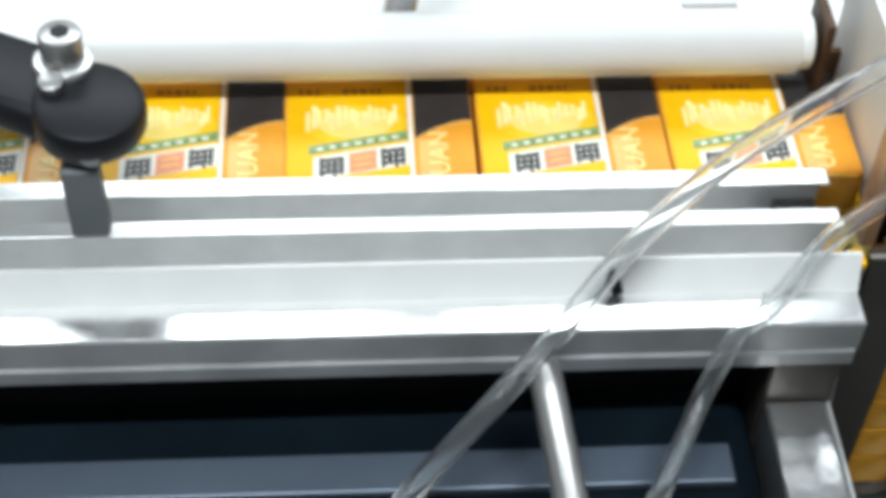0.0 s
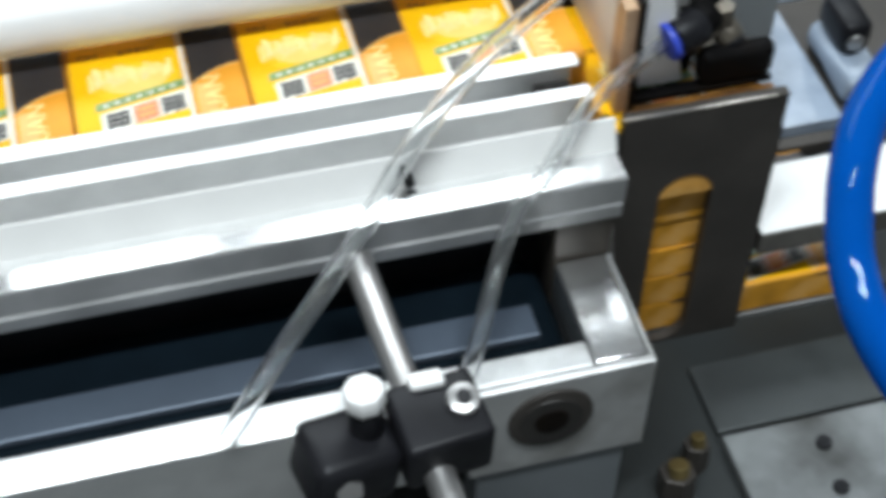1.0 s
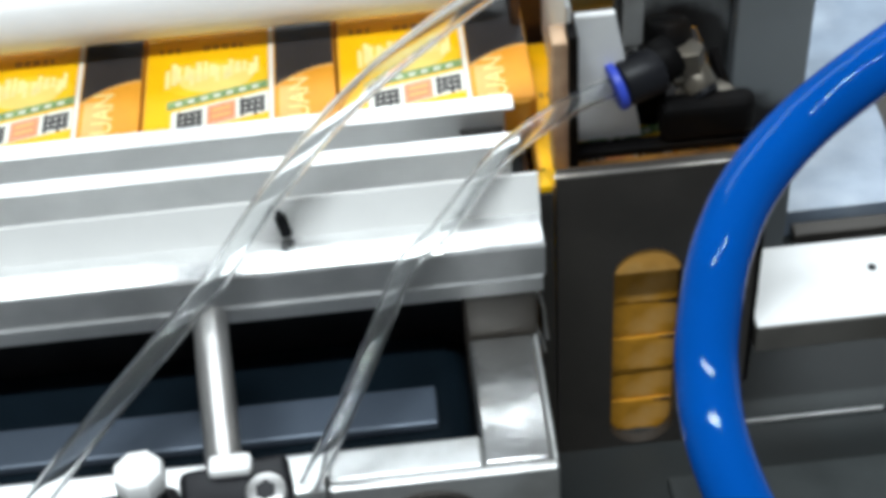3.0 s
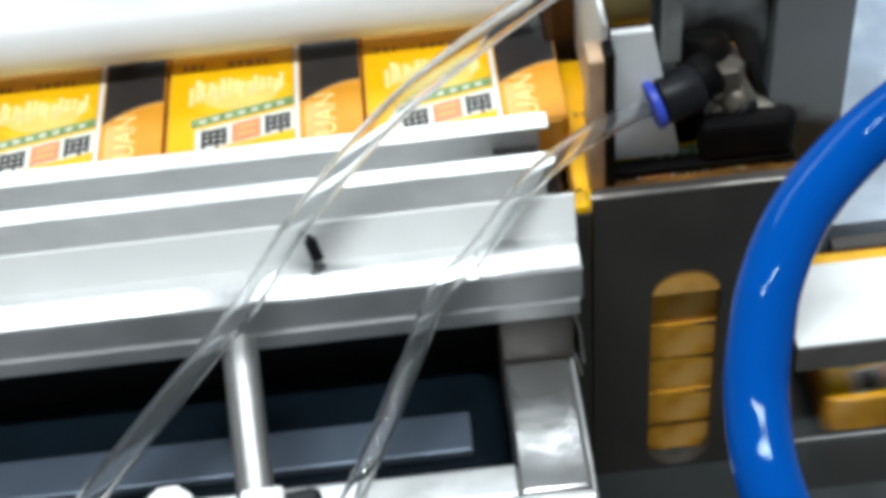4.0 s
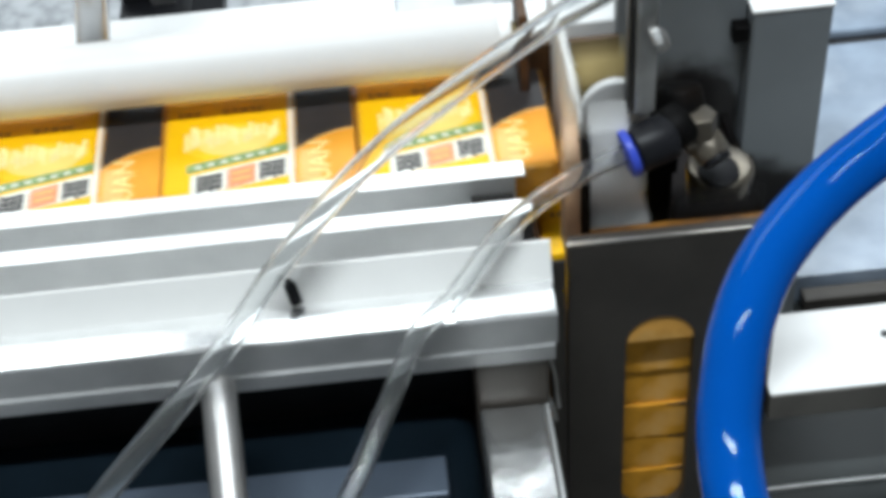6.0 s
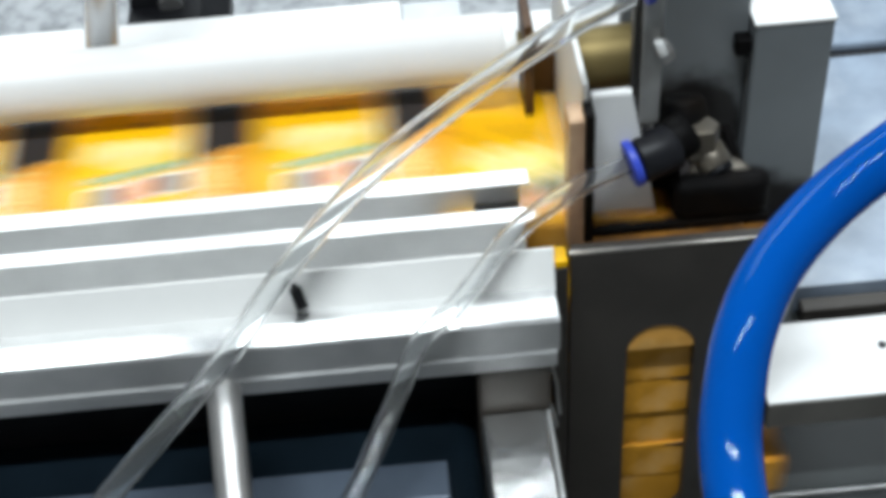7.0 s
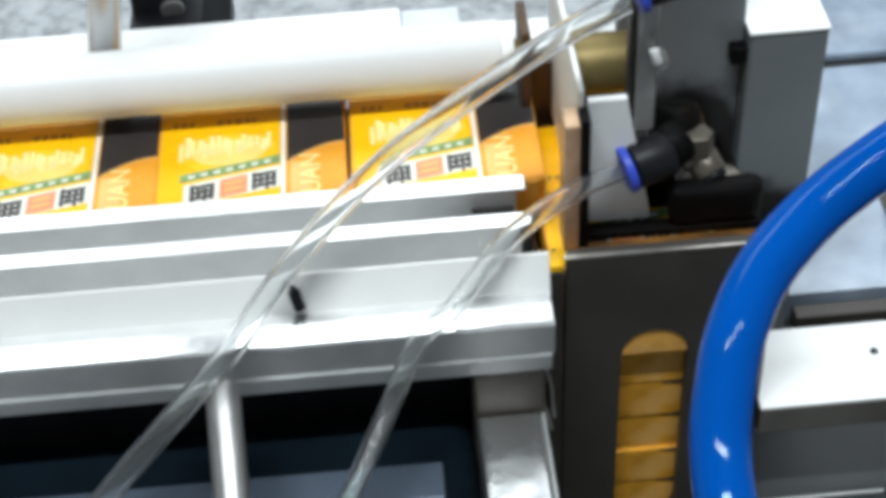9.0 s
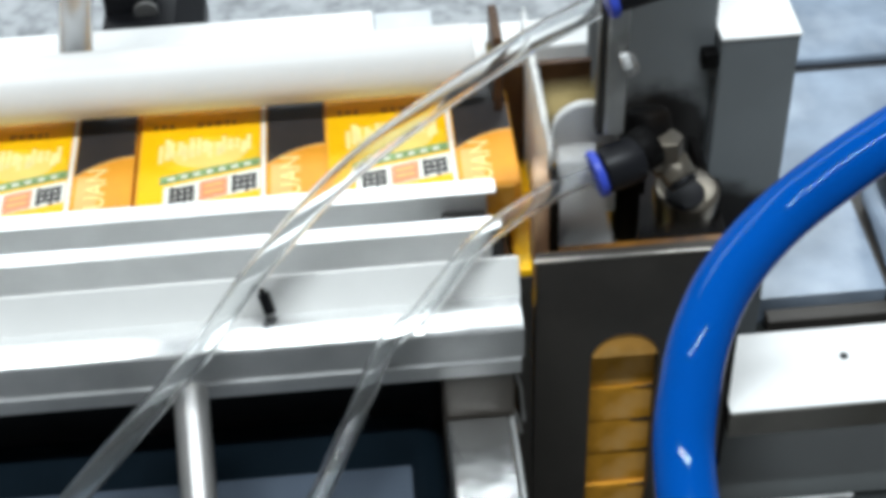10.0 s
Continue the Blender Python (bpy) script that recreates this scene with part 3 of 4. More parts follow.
# ---------- the magazine ----------
def magazine():
    t = thing("carton_magazine", "dark steel carton magazine with a slotted front plate", "magazine")
    x0, x1, zt, zb = 0.0038, 0.0470, 0.0030, TOP
    cx, hw = 0.0236, 0.0073
    ztop = -0.0200
    arc = [(cx + hw * math.cos(a), ztop - hw + hw * math.sin(a)) for a in [math.pi * k / 14 for k in range(15)]]
    low = [(cx - hw * math.cos(a), -0.0868 + hw - hw * math.sin(a)) for a in [math.pi * k / 14 for k in range(15)]]
    bm = bmesh.new()
    hole = [(x, z) for x, z in arc] + [(x, z) for x, z in low]

    def outer(x, z):
        # the plate's rim point that belongs to a point of the slot
        if z > ztop - hw:
            return (x0 + (x1 - x0) * (x - cx + hw) / (2 * hw), zt)
        return (x0 + (x1 - x0) * (x - cx + hw) / (2 * hw), zb)
    rim = [outer(x, z) for x, z in hole]
    rings = []
    for y in (0.0148, 0.0176):
        rings.append(([bm.verts.new((x, y, z)) for x, z in hole], [bm.verts.new((x, y, z)) for x, z in rim]))
    n = len(hole)
    for i in range(n):
        j = (i + 1) % n
        for h, r in rings:
            if rim[i] != rim[j]:
                bm.faces.new((h[i], h[j], r[j], r[i]))
            else:
                bm.faces.new((h[i], h[j], r[i]))
        bm.faces.new((rings[0][0][i], rings[0][0][j], rings[1][0][j], rings[1][0][i]))
        bm.faces.new((rings[0][1][i], rings[0][1][j], rings[1][1][j], rings[1][1][i]))
    bmesh.ops.recalc_face_normals(bm, faces=bm.faces)
    part("front_plate", bm, STEEL, t, "dark grey steel plate with a long rounded slot")
    part("top_edge", extrude_z([(x0, 0.0147), (x1 - 0.004, 0.0147), (x1 - 0.004, 0.0149), (x0 + 0.024, 0.0153), (x0, 0.0157)], zt, zt + 0.0003), STEEL_EDGE, t, "bare worn top edge")
    part("side_wall", box(-0.0005, 0.0006, 0.0180, 0.0690, TOP, -0.0100, 0.0003), RUST, t)
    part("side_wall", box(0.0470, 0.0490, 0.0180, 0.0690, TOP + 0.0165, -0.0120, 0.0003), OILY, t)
    # shade of the open cavity is put into this wall's brown
    part("back_wall", box(0.0008, 0.0235, 0.0692, 0.0710, TOP, 0.012, 0.0003), RUST, t, "back wall, the cavity's shade put into its dark brown")
    # added strip that hides the waiting carton's print; no such ledge is known
    part("cover_strip", box(0.0072, 0.0468, 0.0178, 0.0249, -0.0029, -0.0024, 0.0002), OCHRE, t, "greasy ochre strip added over the waiting carton")
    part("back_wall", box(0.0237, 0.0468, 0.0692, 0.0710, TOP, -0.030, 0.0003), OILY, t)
    moon = [(cx + (hw - 0.0002) * math.cos(a), ztop - hw + (hw - 0.0002) * math.sin(a)) for a in [math.pi * k / 14 for k in range(15)]]
    part("slot_tab", extrude_y(moon, 0.0152, 0.0170), TAB, t, "pale ochre card tab behind the slot")
    part("side_return", box(0.0008, 0.0037, 0.0150, 0.0176, TOP, -0.0010, 0.0002), STEEL, t)
    part("guide_edge", box(0.0008, 0.0036, 0.0150, 0.0198, -0.0008, 0.0012, 0.0004), YELLOW, t, "yellow guide corner")
    return t


magazine()


def round_guide():
    t = thing("round_guide_plate", "white nylon guide plate with a rounded top", "guide plate")
    x0, x1, zt = 0.0100, 0.0236, 0.0262
    r = (x1 - x0) / 2
    out = [(x0, -0.0030), (x1, -0.0030)] + [((x0 + x1) / 2 + r * math.cos(a), zt - r + r * math.sin(a)) for a in [math.pi * k / 16 for k in range(17)]]
    part("plate", extrude_y(out, 0.0352, 0.0372), WHITE, t)
    part("bracket", box(0.0236, 0.0300, 0.0352, 0.0372, 0.0010, 0.0080, 0.0003), OILY, t)
    part("yellow_stop", box(0.0102, 0.0160, 0.0338, 0.0351, 0.0098, 0.0122, 0.0003), YELLOW, t, "small yellow stop strip")
    return t


round_guide()


def machine_post():
    t = thing("machine_post", "grey painted steel post, its lit top coloured white", "machine post")
    part("column", box(0.0530, 0.0710, 0.0700, 0.1250, TOP - 0.0, 0.0138, 0.0006), GREASED_POST, t)
    # strong light on the post's top, put in as a white cap
    part("cap", box(0.0528, 0.0712, 0.0697, 0.1252, 0.0139, 0.0148, 0.0003), WHITE, t, "lit top face put in as white")
    part("side_plate", box(0.0236, 0.0526, 0.0740, 0.0780, TOP, 0.0900, 0.0005), GREASED, t, "tall grey side plate with a black grease stain")
    part("hinge", box(0.0490, 0.0528, 0.0700, 0.0738, 0.0060, 0.0105, 0.0006), OILY, t)
    part("column_slide", box(0.0196, 0.0238, 0.0306, 0.0345, 0.0215, 0.0900, 0.0006), ALU_RAW, t, "bright steel guide strip")
    part("slide_back", box(0.0182, 0.0195, 0.0312, 0.0345, 0.0215, 0.0900, 0.0003), BRACKET, t)
    part("slide_arm", box(0.0200, 0.0238, 0.0346, 0.0820, 0.0800, 0.0840, 0.0006), GREYPAINT, t)
    part("clip", sweep([(0.0232, 0.0302, 0.0425), (0.0246, 0.0295, 0.0412), (0.0252, 0.0295, 0.0385), (0.0238, 0.0300, 0.0372)], 0.0006, 8, 5), CHROME, t, "small bright clip", True)
    # white in place of steel, to hold the pin's glint
    part("clip_pin", rod((0.0226, 0.0298, 0.0425), (0.0238, 0.0298, 0.0390), 0.0010, 14, 0.0003), WHITE, t, "steel pin, its glint put in as white", True)
    part("valve_body", box(0.0238, 0.0292, 0.0345, 0.0405, -0.0300, 0.0160, 0.0016, 3), OILY, t, "oily black valve body", True)
    part("valve_head", taper((0.0300, 0.0345, 0.0120), (0.0300, 0.0390, 0.0215), 0.0060, 0.0046), OILY, t, "", True)
    part("valve_collar", rod((0.0262, 0.0298, 0.0168), (0.0300, 0.0320, 0.0178), 0.0046, 24, 0.0008), OILY, t, "", True)
    e = part("elbow", rod((0.0340, 0.0330, 0.0125), (0.0362, 0.0292, 0.0095), 0.0036, 24, 0.0008), NICKEL, t, "dull metal elbow", True)
    part("nut", rod((0.0333, 0.0318, 0.0192), (0.0336, 0.0318, 0.0135), 0.0031, 6, 0.0004), NICKEL, e, "worn hexagon nut")
    part("elbow_arm", rod((0.0300, 0.0312, 0.0120), (0.0345, 0.0318, 0.0130), 0.0022, 16, 0.0004), NICKEL, e, "", True)
    part("elbow_bore", rod((0.0359, 0.0297, 0.0099), (0.0366, 0.0284, 0.0088), 0.0030, 24, 0.0004), BLACK, e, "black open end", True)
    # black sheet added for the dark gap beside the round guide plate
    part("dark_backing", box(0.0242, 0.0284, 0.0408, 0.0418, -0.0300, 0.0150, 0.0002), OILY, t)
    c = part("cup", taper((0.0392, 0.0395, -0.0300), (0.0398, 0.0385, -0.0005), 0.0042, 0.0074, 32), NICKEL, t, "pale tapered metal cup", True)
    part("cup_bore", rod((0.0388, 0.0360, -0.0012), (0.0389, 0.0357, 0.0006), 0.0044, 28, 0.0006), BLACK, c, "dark round bore", True)
    part("cup_lug", box(0.0440, 0.0485, 0.0400, 0.0450, -0.0300, -0.0040, 0.0010, 2), OILY, t, "", True)
    part("top_elbow", rod((0.0198, 0.0290, 0.0565), (0.0320, 0.0290, 0.0600), 0.0034, 20, 0.0006), BLACK, t, "black push-in elbow", True)
    part("top_knob", rod((0.0420, 0.0330, 0.0545), (0.0440, 0.0330, 0.0600), 0.0040, 20, 0.0008), BLACK, t, "", True)
    part("top_ring", rod((0.0183, 0.0285, 0.0562), (0.0201, 0.0288, 0.0566), 0.0040, 24, 0.0004), BLUECAP, t, "blue release ring", True)
    f = part("side_fitting", rod((0.0188, 0.0272, 0.0153), (0.0272, 0.0298, 0.0164), 0.0049, 28, 0.0010), BLACK, t, "black push-in air fitting", True)
    part("release_ring", rod((0.0172, 0.0268, 0.0149), (0.0189, 0.0272, 0.0153), 0.0050, 28, 0.0004), BLUECAP, f, "blue release ring", True)
    return t


machine_post()

# ---------- the press head that pushes the cartons down ----------
def press_head():
    t = thing("press_head", "press head with white face plate, brass roller and black lip", "press head")
    part("face_plate", extrude_y([(0.0100, 0.0), (0.0238, 0.0), (0.0178, 0.0318), (0.0100, 0.0318)], 0.0286, 0.0302), WHITE, t, "white face plate")
    part("side_plate", box(0.0082, 0.0093, 0.0287, 0.0760, -0.0028, 0.0345, 0.0003), CREAM, t, "thin pale side plate")
    # tan holds the yellow that the block's front reflects
    part("side_block", box(0.0048, 0.0080, 0.0235, 0.0300, -0.0028, 0.0300, 0.0004), TAN, t, "side block, reflected yellow put in as tan")
    # black strip added for the dark line between block and face plate
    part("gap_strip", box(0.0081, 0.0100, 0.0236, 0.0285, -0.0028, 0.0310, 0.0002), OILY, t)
    part("brass_roller", rod((0.0096, 0.0560, 0.0205), (0.0235, 0.0560, 0.0205), 0.0066, 32, 0.0005), BRASS, t, "dull brass cross roller", True)
    part("lip", box(0.0060, 0.0466, 0.0250, 0.0284, -0.0022, -0.0003, 0.0003), OILY, t, "oily black bottom lip")
    part("lip", box(0.0440, 0.0466, 0.0286, 0.0300, -0.0022, -0.0003, 0.0003), OILY, t)
    part("head_block", box(0.0268, 0.0466, 0.0245, 0.0300, -0.0001, 0.0100, 0.0024, 3), OILY, t, "oily black head block")
    part("wire_hook", sweep([(0.0030, 0.0236, -0.0024), (0.0015, 0.0226, -0.0028), (0.0018, 0.0218, -0.0040), (0.0060, 0.0228, -0.0042)], 0.0004, 8, 5), OILY, t, "thin wire hook", True)
    return t


HEAD = press_head()

# ---------- outfeed ----------
def outfeed_bar():
    t = thing("outfeed_bar", "steel hold-down bar over the outfeed, its lit top coloured white", "guide bar")
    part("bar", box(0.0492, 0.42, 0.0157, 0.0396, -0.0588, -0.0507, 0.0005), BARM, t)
    # one shiny steel bar; lamp glare on its top is this white sheet
    part("top_face", box(0.0492, 0.42, 0.0158, 0.0395, -0.0506, -0.0500, 0.0002), WHITE, t, "top face, lamp glare put in as white")
    for x, y in ((0.0790, 0.0300), (0.14, 0.030), (0.2, 0.03)):
        part("screw", rod((x, y, -0.0502), (x, y, -0.0497), 0.0010, 14), BLACK, t)
    part("post", box(0.40, 0.418, 0.0420, 0.06, TOP, -0.0500, 0.0005), GREYPAINT, t)
    part("arm", box(0.40, 0.418, 0.0397, 0.0420, -0.0548, -0.0502, 0.0003), GREYPAINT, t)
    return t


outfeed_bar()


def wrapped_block():
    t = thing("wrapped_bundle", "bundle wrapped in crumpled pale plastic film with dark lid", "bundle")
    bm = box(0.1105, 0.124, 0.084, 0.116, TABLE + 0.001, -0.070, 0.003, 3)
    bmesh.ops.subdivide_edges(bm, edges=bm.edges[:], cuts=2, use_grid_fill=True)
    for v in bm.verts:
        v.co += Vector([noise.noise(v.co * 90 + Vector((k * 7, 0, 0))) * 0.002 for k in range(3)]) * Vector((1, 1, 0.2)).length / 1.4
        v.co.z = max(v.co.z, TABLE + 0.001)
    part("film", bm, FILM, t, "crumpled pale film", True)
    part("lid", box(0.1125, 0.123, 0.096, 0.115, -0.0698, -0.058, 0.003, 3), BLACK, t, "dark lid", True)
    part("clasp", rod((0.1165, 0.0955, -0.064), (0.1165, 0.0945, -0.064), 0.003, 16, 0.0004), CHROME, t, "bright clasp", True)
    return t


wrapped_block()


def dark_housing():
    t = thing("machine_housing", "dark grey machine housing beside the pale table", "machine housing")
    part("housing", box(0.205, 0.42, 0.140, 0.60, -0.85, -0.060, 0.003, 2), STEEL, t)
    part("shelf", box(0.1091, 0.42, 0.080, 0.1385, TABLE - 0.02, TABLE, 0.001), STEEL, t)
    part("shelf_bracket", box(0.30, 0.34, 0.100, 0.1395, -0.15, TABLE - 0.02, 0.001), STEEL, t)
    return t


dark_housing()

# ---------- hoses ----------
def hose_things():
    h = tagged(done("blue_hose", sweep([(0.0590, -0.0267, 0.0683), (0.0467, -0.0315, 0.0641), (0.0348, -0.0372, 0.0590), (0.0254, -0.0456, 0.0557), (0.0196, -0.0542, 0.0520), (0.0166, -0.0616, 0.0470), (0.0150, -0.0684, 0.0427), (0.0148, -0.0780, 0.0382), (0.0177, -0.0888, 0.0327), (0.0231, -0.0985, 0.0275), (0.0311, -0.1070, 0.0225), (0.0416, -0.1150, 0.0170), (0.0536, -0.1210, 0.0110)], 0.00455, 28, 12), HOSE, None, "", True), "glossy blue polyurethane air hose in an arc", "hose")
    a = tagged(done("clear_tube", sweep([(0.0165, 0.0269, 0.0560), (0.0030, 0.0243, 0.0505), (-0.0145, 0.0203, 0.0413), (-0.0333, 0.0144, 0.0300), (-0.0497, 0.0066, 0.0164), (-0.0636, -0.0036, 0.0035), (-0.0761, -0.0140, -0.0040), (-0.0886, -0.0237, -0.0120), (-0.1017, -0.0357, -0.0200)], 0.0024, 20, 10, 0.0016), CLEAR, None, "", True), "clear plastic air tube resting on the beam edge", "tube", "clear air tubes")
    b = tagged(done("clear_tube", sweep([(0.0183, 0.0284, 0.0140), (0.0052, 0.0176, 0.0180), (-0.0077, 0.0116, 0.0130), (-0.0199, 0.0007, 0.0060), (-0.0269, -0.0029, 0.0020), (-0.0334, -0.0099, -0.0080), (-0.0428, -0.0258, -0.0160), (-0.0493, -0.0364, -0.0200)], 0.0021, 20, 10, 0.0014), CLEAR, None, "", True), "clear plastic air tube running from the black fitting", "tube", "clear air tubes")
    return h, a, b


hose_things()

# ---------- cartons ----------
PITCH, CW, CD, CH = 0.0414, 0.0411, 0.0465, 0.0115


def flat(outline, z=0.0, h=0.00012):
    bm = bmesh.new()
    lo = [bm.verts.new((x, y, CH - 0.00005)) for x, y in outline]
    hi = [bm.verts.new((x, y, CH + z + h)) for x, y in outline]
    n = len(outline)
    bm.faces.new(hi)
    for i in range(n):
        bm.faces.new((lo[i], lo[(i + 1) % n], hi[(i + 1) % n], hi[i]))
    bmesh.ops.recalc_face_normals(bm, faces=bm.faces)
    return bm


def carton():
    """A flat printed box; its origin is the middle of its underside, its front edge at -y."""
    t = thing("carton", "small flat yellow printed carton in a moving row", "carton", "printed cartons")
    part("body", box(-CW / 2, CW / 2, -CD / 2, CD / 2, 0, CH, 0.0005, 2), CARD, t, "", True)

    def q(u0, u1, v0, v1, skew=0.0):
        # u from the left edge, v from the front edge, in millimetres; skew raises the right end
        X = lambda u: u / 1000 - CW / 2
        Y = lambda v: v / 1000 - CD / 2
        return [(X(u0), Y(v0)), (X(u1), Y(v0 + skew)), (X(u1), Y(v1 + skew)), (X(u0), Y(v1))]

    low = [(u / 1000, (0.25 + 0.3 * math.sin(u * 0.55) ** 2 + 0.2 * math.sin(u * 1.7)) / 1000) for u in range(-19, 20, 2)]
    high = [(u / 1000, CH - (0.08 + 0.25 * math.sin(u * 0.4 + 1) ** 2) / 1000) for u in range(19, -20, -2)]
    part("end_flap", extrude_y(low + high, -CD / 2 - 0.0005, -CD / 2 + 0.0004), FLAP, t, "pale folded end flap")
    part("flap_slit", extrude_y([(0.0045, CH - 0.0002), (0.0105, CH - 0.0010), (0.0112, CH - 0.0005), (0.0106, CH - 0.0001)], -CD / 2 - 0.0008, -CD / 2 - 0.0004), INK, t, "dark gap at the flap")
    part("top_band", flat(q(0.7, 26.7, 26.9, 45.6)), AMBER, t, "deep amber band")
    part("yellow_face", flat(q(0.7, 26.7, 0.8, 26.8)), YELLOW, t, "bright yellow printed face")
    for u, w in ((3.0, 1.0), (4.6, 1.4), (6.6, 0.9), (12.6, 1.6), (14.7, 1.3), (16.5, 1.7), (18.7, 1.2), (20.4, 0.8)):
        part("small_print", flat(q(u, u + w, 27.4, 29.0), 0.0001), BROWN, t, "small brown print")
    for i, u in enumerate((4.6, 8.6, 12.8, 17.0, 21.2)):
        for k in range(3):
            w = 1.1 + 0.5 * ((i + k) % 2)
            part("pale_stroke", flat(q(u + k * 1.25, u + k * 1.25 + w * 0.8, 15.6 + i * 0.45 + ((i * 2 + k) % 3) * 0.9, 21.6 + ((i + 2 * k) % 3) * 1.0), 0.00006), STROKE_INK, t, "pale printed stroke")
    part("pale_band", flat(q(4.0, 26.6, 14.2, 16.6, 1.6), -0.00003), PALE, t)
    for rx, ry, z, m in ((11.0, 6.2, 0.00002, GLOWA), (8.0, 4.4, 0.00004, GLOWB)):
        part("pale_centre", flat([(X0 / 1000 - CW / 2, Y0 / 1000 - CD / 2) for X0, Y0 in [(15.4 + rx * math.cos(k * math.pi / 12), 17.6 + ry * math.sin(k * math.pi / 12)) for k in range(24)]], z), m, t, "pale middle of the printed face")
    part("white_edge", flat(q(26.9, 27.8, 1.0, 45.6)), PAPER, t, "white edge line")
    part("white_base", flat(q(6.2, 26.7, 0.8, 7.6, 4.2), 0.00006), PAPER, t, "white ground under the print")
    part("green_strip", flat(q(5.2, 26.7, 8.4, 11.0, 4.4), 0.0001), GREEN, t, "slanting green strip")
    for k in range(7):
        part("strip_print", flat(q(7 + k * 2.7, 8.4 + k * 2.7, 9.2 + 0.36 + k * 0.55, 10.0 + 0.36 + k * 0.55, 0.25), 0.0002), PAPER, t)
    part("orange_panel", flat(q(28.2, 40.8, 0.8, 22.0)), ORANGE, t, "orange side panel")
    part("peach_shade", flat(q(29.0, 33.6, 1.0, 12.6), 0.00006), PEACH, t)
    X = lambda u: u / 1000 - CW / 2
    Y = lambda v: v / 1000 - CD / 2
    curve_pts = [(28.2 + 12.6 * k / 10, 12.8 + 5.6 * math.sin(math.pi / 2 * k / 10) ** 0.9) for k in range(11)]
    part("black_field", flat([(X(u), Y(v)) for u, v in curve_pts] + [(X(40.8), Y(45.6)), (X(28.2), Y(45.6))], 0.0001), INK, t, "black field over a curved edge")
    rim_ = [(X(u), Y(v)) for u, v in curve_pts] + [(X(u), Y(v - 0.55)) for u, v in curve_pts[::-1]]
    part("curve_line", flat(rim_, 0.00015), PEACH, t)
    # heavy characters that cannot be read, as bars
    for (u0, mtl) in ((7.4, INK), (20.6, INK)):
        for k in range(3):
            v = 2.2 + k * 1.75 + (u0 - 7.4) * 0.2
            part("print_bar", flat(q(u0, u0 + 5.4, v, v + 1.1, 0.9), 0.0002), mtl, t)
        for k in range(4):
            v = 1.6 + (u0 - 7.4) * 0.2 + (k * 3 % 2) * 0.8
            part("print_bar", flat(q(u0 + 0.2 + k * 1.4, u0 + 0.95 + k * 1.4, v, v + 5.6 - (k % 2) * 1.6, 0.1), 0.00024), mtl, t)
    part("red_field", flat(q(13.8, 19.8, 2.6, 8.4, 1.3), 0.0002), RED, t, "red printed square")
    for k in range(2):
        part("print_bar", flat(q(14.8, 18.8, 4.4 + k * 2.0, 5.1 + k * 2.0, 0.8), 0.0003), PEACH, t)
    # upright lettering
    cu = bpy.data.curves.new("lettering", "FONT")
    cu.body, cu.size, cu.extrude, cu.align_x = "UAN", 0.0062, 0.00006, "LEFT"
    tmp = bpy.data.objects.new("lettering", cu)
    me = bpy.data.meshes.new_from_object(tmp)
    bpy.data.objects.remove(tmp)
    me.transform(pose(X(35.2), Y(1.6), CH + 0.0003, 0, 0, 90))
    me.materials.append(PALE)
    tx = new("lettering", me)
    tx.parent = t
    return t


# in seconds: head down, head up, row step, outfeed shot; and how far the row comes to rest from its mean place, in metres
CYCLES = [
    (-0.2, -0.1, 0.03, 0.10, 0.0), (0.66, 0.74, 0.79, 0.90, 0.0), (1.45, 1.53, 1.59, 1.70, 0.0), (2.24, 2.32, 2.39, 2.41, 0.0011), (3.42, 3.52, 3.60, 3.82, 0.0006),
    (4.71, 5.02, 5.09, 5.23, 0.0014), (5.84, 5.96, 6.04, 6.12, 0.0003), (6.82, 6.93, 6.99, 7.02, 0.0), (7.60, 7.71, 7.77, 7.82, 0.0003), (8.36, 8.50, 8.58, 8.62, 0.0008),
    (9.19, 9.31, 9.39, 9.42, 0.0006), (9.97, 10.12, 10.2, 10.3, 0.0)]
CREEP = 0.0022   # the row follows the carton that is pressed down
ROW_Z, ROW_Y, ROW_X = -0.0059, 0.0603, -0.0186   # carton next to the magazine
MAG_X, MAG_Y = 0.0221, 0.0420
TOPZ = -0.0030 - CH
LEVEL = [TOP + 0.0016 + CH * k for k in range(6)]
STROKE = 0.0178


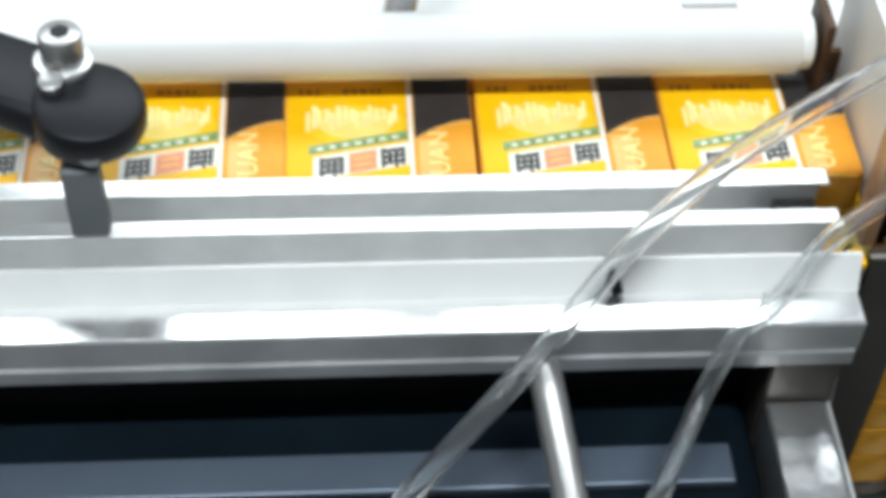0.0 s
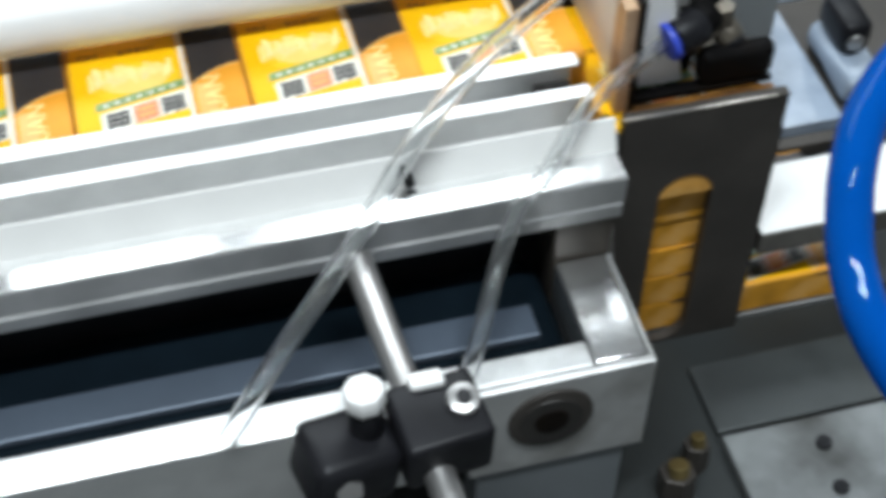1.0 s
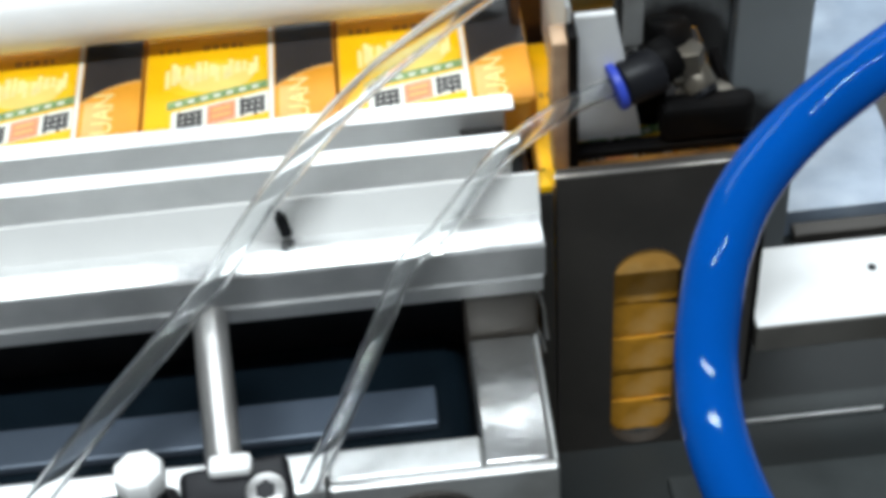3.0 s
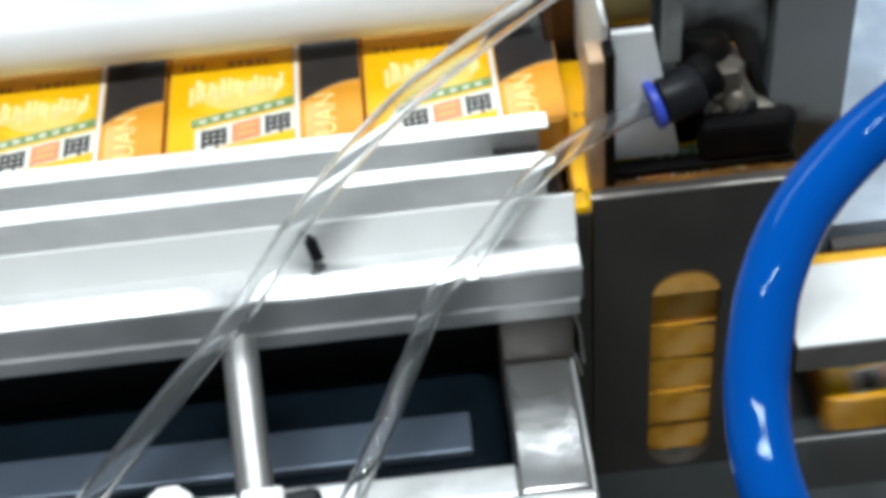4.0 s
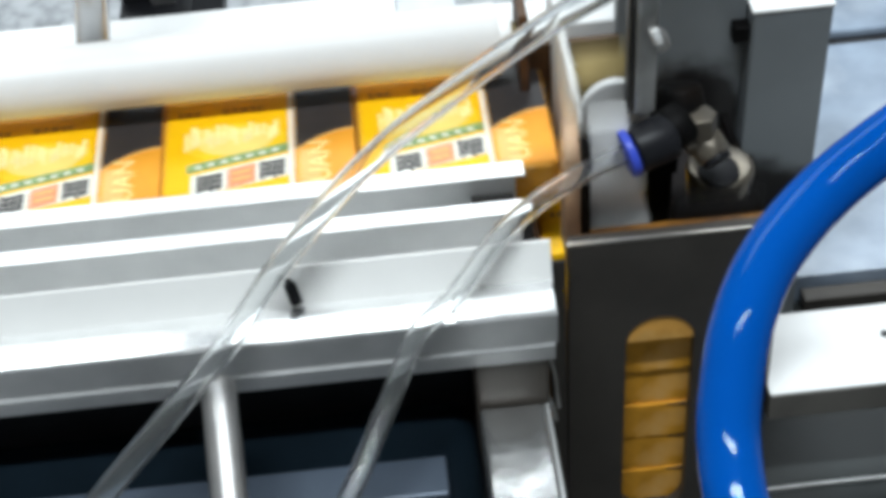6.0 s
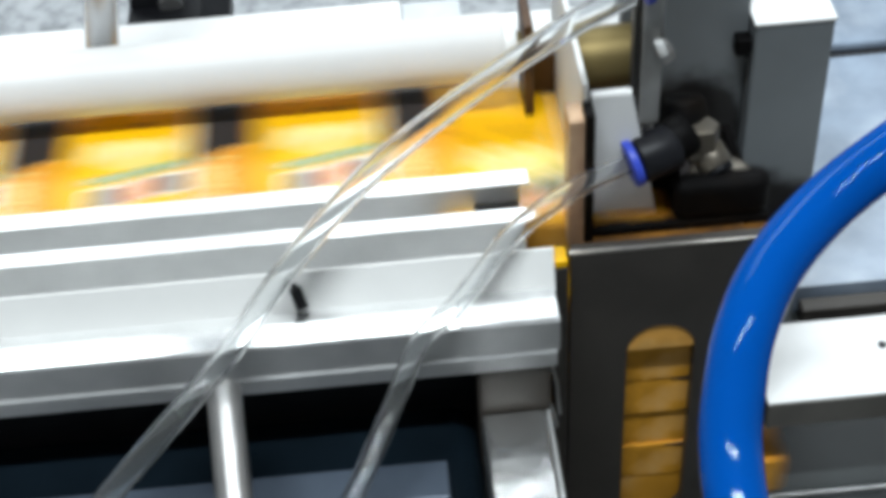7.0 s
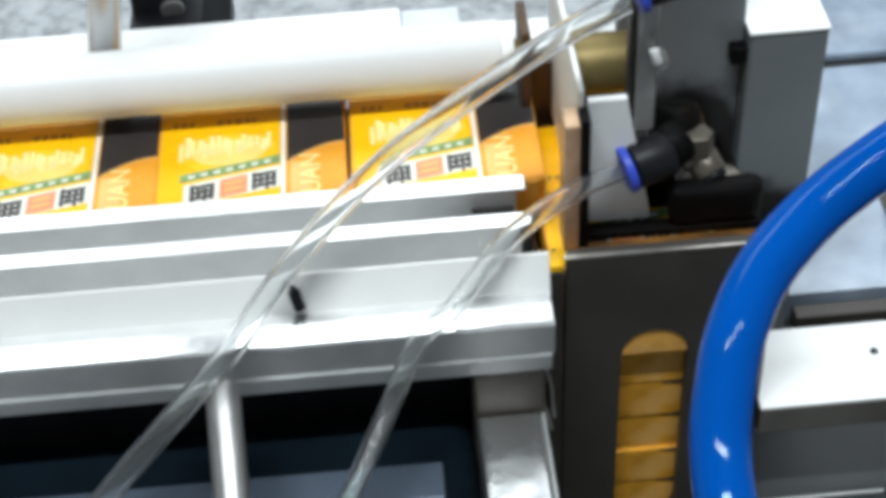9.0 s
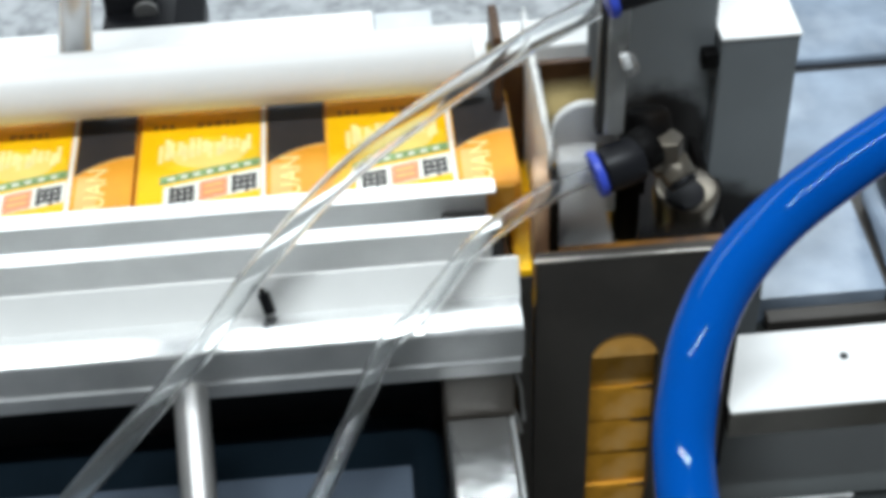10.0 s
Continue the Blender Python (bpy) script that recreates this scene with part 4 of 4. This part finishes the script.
def carton_rows(start):
    """Poses of a carton that begins at a place: 0 and up in the row, -1 waiting under the head, -2 to -7 in the stack from its top."""
    place = start
    tilt = random.uniform(-0.8, 0.8)
    dx, dy = random.uniform(-0.0003, 0.0003), random.uniform(-0.0006, 0.0006)

    def at(p, x=None, off=0.0):
        if p > -1:
            return pose(ROW_X - PITCH * p + dx + off, ROW_Y + dy, ROW_Z, 0, 0, tilt * 0.6)
        if p == -1:
            return pose(MAG_X + dx, MAG_Y + dy, TOPZ, 0, 0, tilt)
        if p >= -7:
            return pose(MAG_X + dx, MAG_Y + dy, LEVEL[7 + p], 0, 0, tilt)
        return pose(x, MAG_Y + dy, LEVEL[0], 0, 0, tilt)
    rows = [(0.0, at(place - 0.12 if place >= 0 else place))]

    if place >= 0:
        rows.append((0.034, at(place - 0.14)))

    def key(t, m):
        if t > rows[-1][0] + 0.02 and t <= 10.5:
            rows.append((t, m))
    out = False
    rest = 0.0
    for down, up, step, shot, settle in CYCLES:
        if place == -1 and down > 0:
            key(down - 0.04, at(-1))
            place = -2
            key(down + 0.06, at(-2))
        if place >= 0:
            key(down - 0.03, at(place, off=rest))
            key(down + 0.06, at(place, off=rest + CREEP))
            key(step - 0.05, at(place, off=rest + CREEP))
            place -= 1
            rest = settle
            key(step + 0.07, at(place, off=rest))
        if not out and place <= -2:
            place -= 1
            if place <= -8:
                out = True
                key(shot - 0.10, at(place + 1))
                key(shot - 0.02, at(-8, 0.0350))
                key(shot + 0.08, at(-8, 0.0575))
                key(shot + 0.18, at(-8, 0.0805))
                key(shot + 0.28, at(-8, 0.1030))
                key(shot + 0.75, at(-8, 0.3400))
            else:
                key(shot + 0.01, at(place + 1))
                key(shot + 0.11, at(place))
    key(10.4, rows[-1][1])
    return rows


PLACES = [-7, -6, -5, -4, -3, -2] + list(range(0, 18))
BOX = carton()
CARTONS = [BOX] + [copy_thing(BOX, Matrix()) for _ in PLACES[1:]]


def motions():
    for ob, place in zip(CARTONS, PLACES):
        walk(ob, carton_rows(place))
    rows = [(0.0, pose(0, 0, 0))]
    for down, up, step, shot, settle in CYCLES:
        if down > 0:
            rows += [(down - 0.04, pose(0, 0, 0)), (down + 0.06, pose(0, 0, -STROKE)), (up, pose(0, 0, -STROKE)), (up + 0.08, pose(0, 0, 0))]
    walk(HEAD, [r for r in rows if r[0] <= 10.3])


motions()
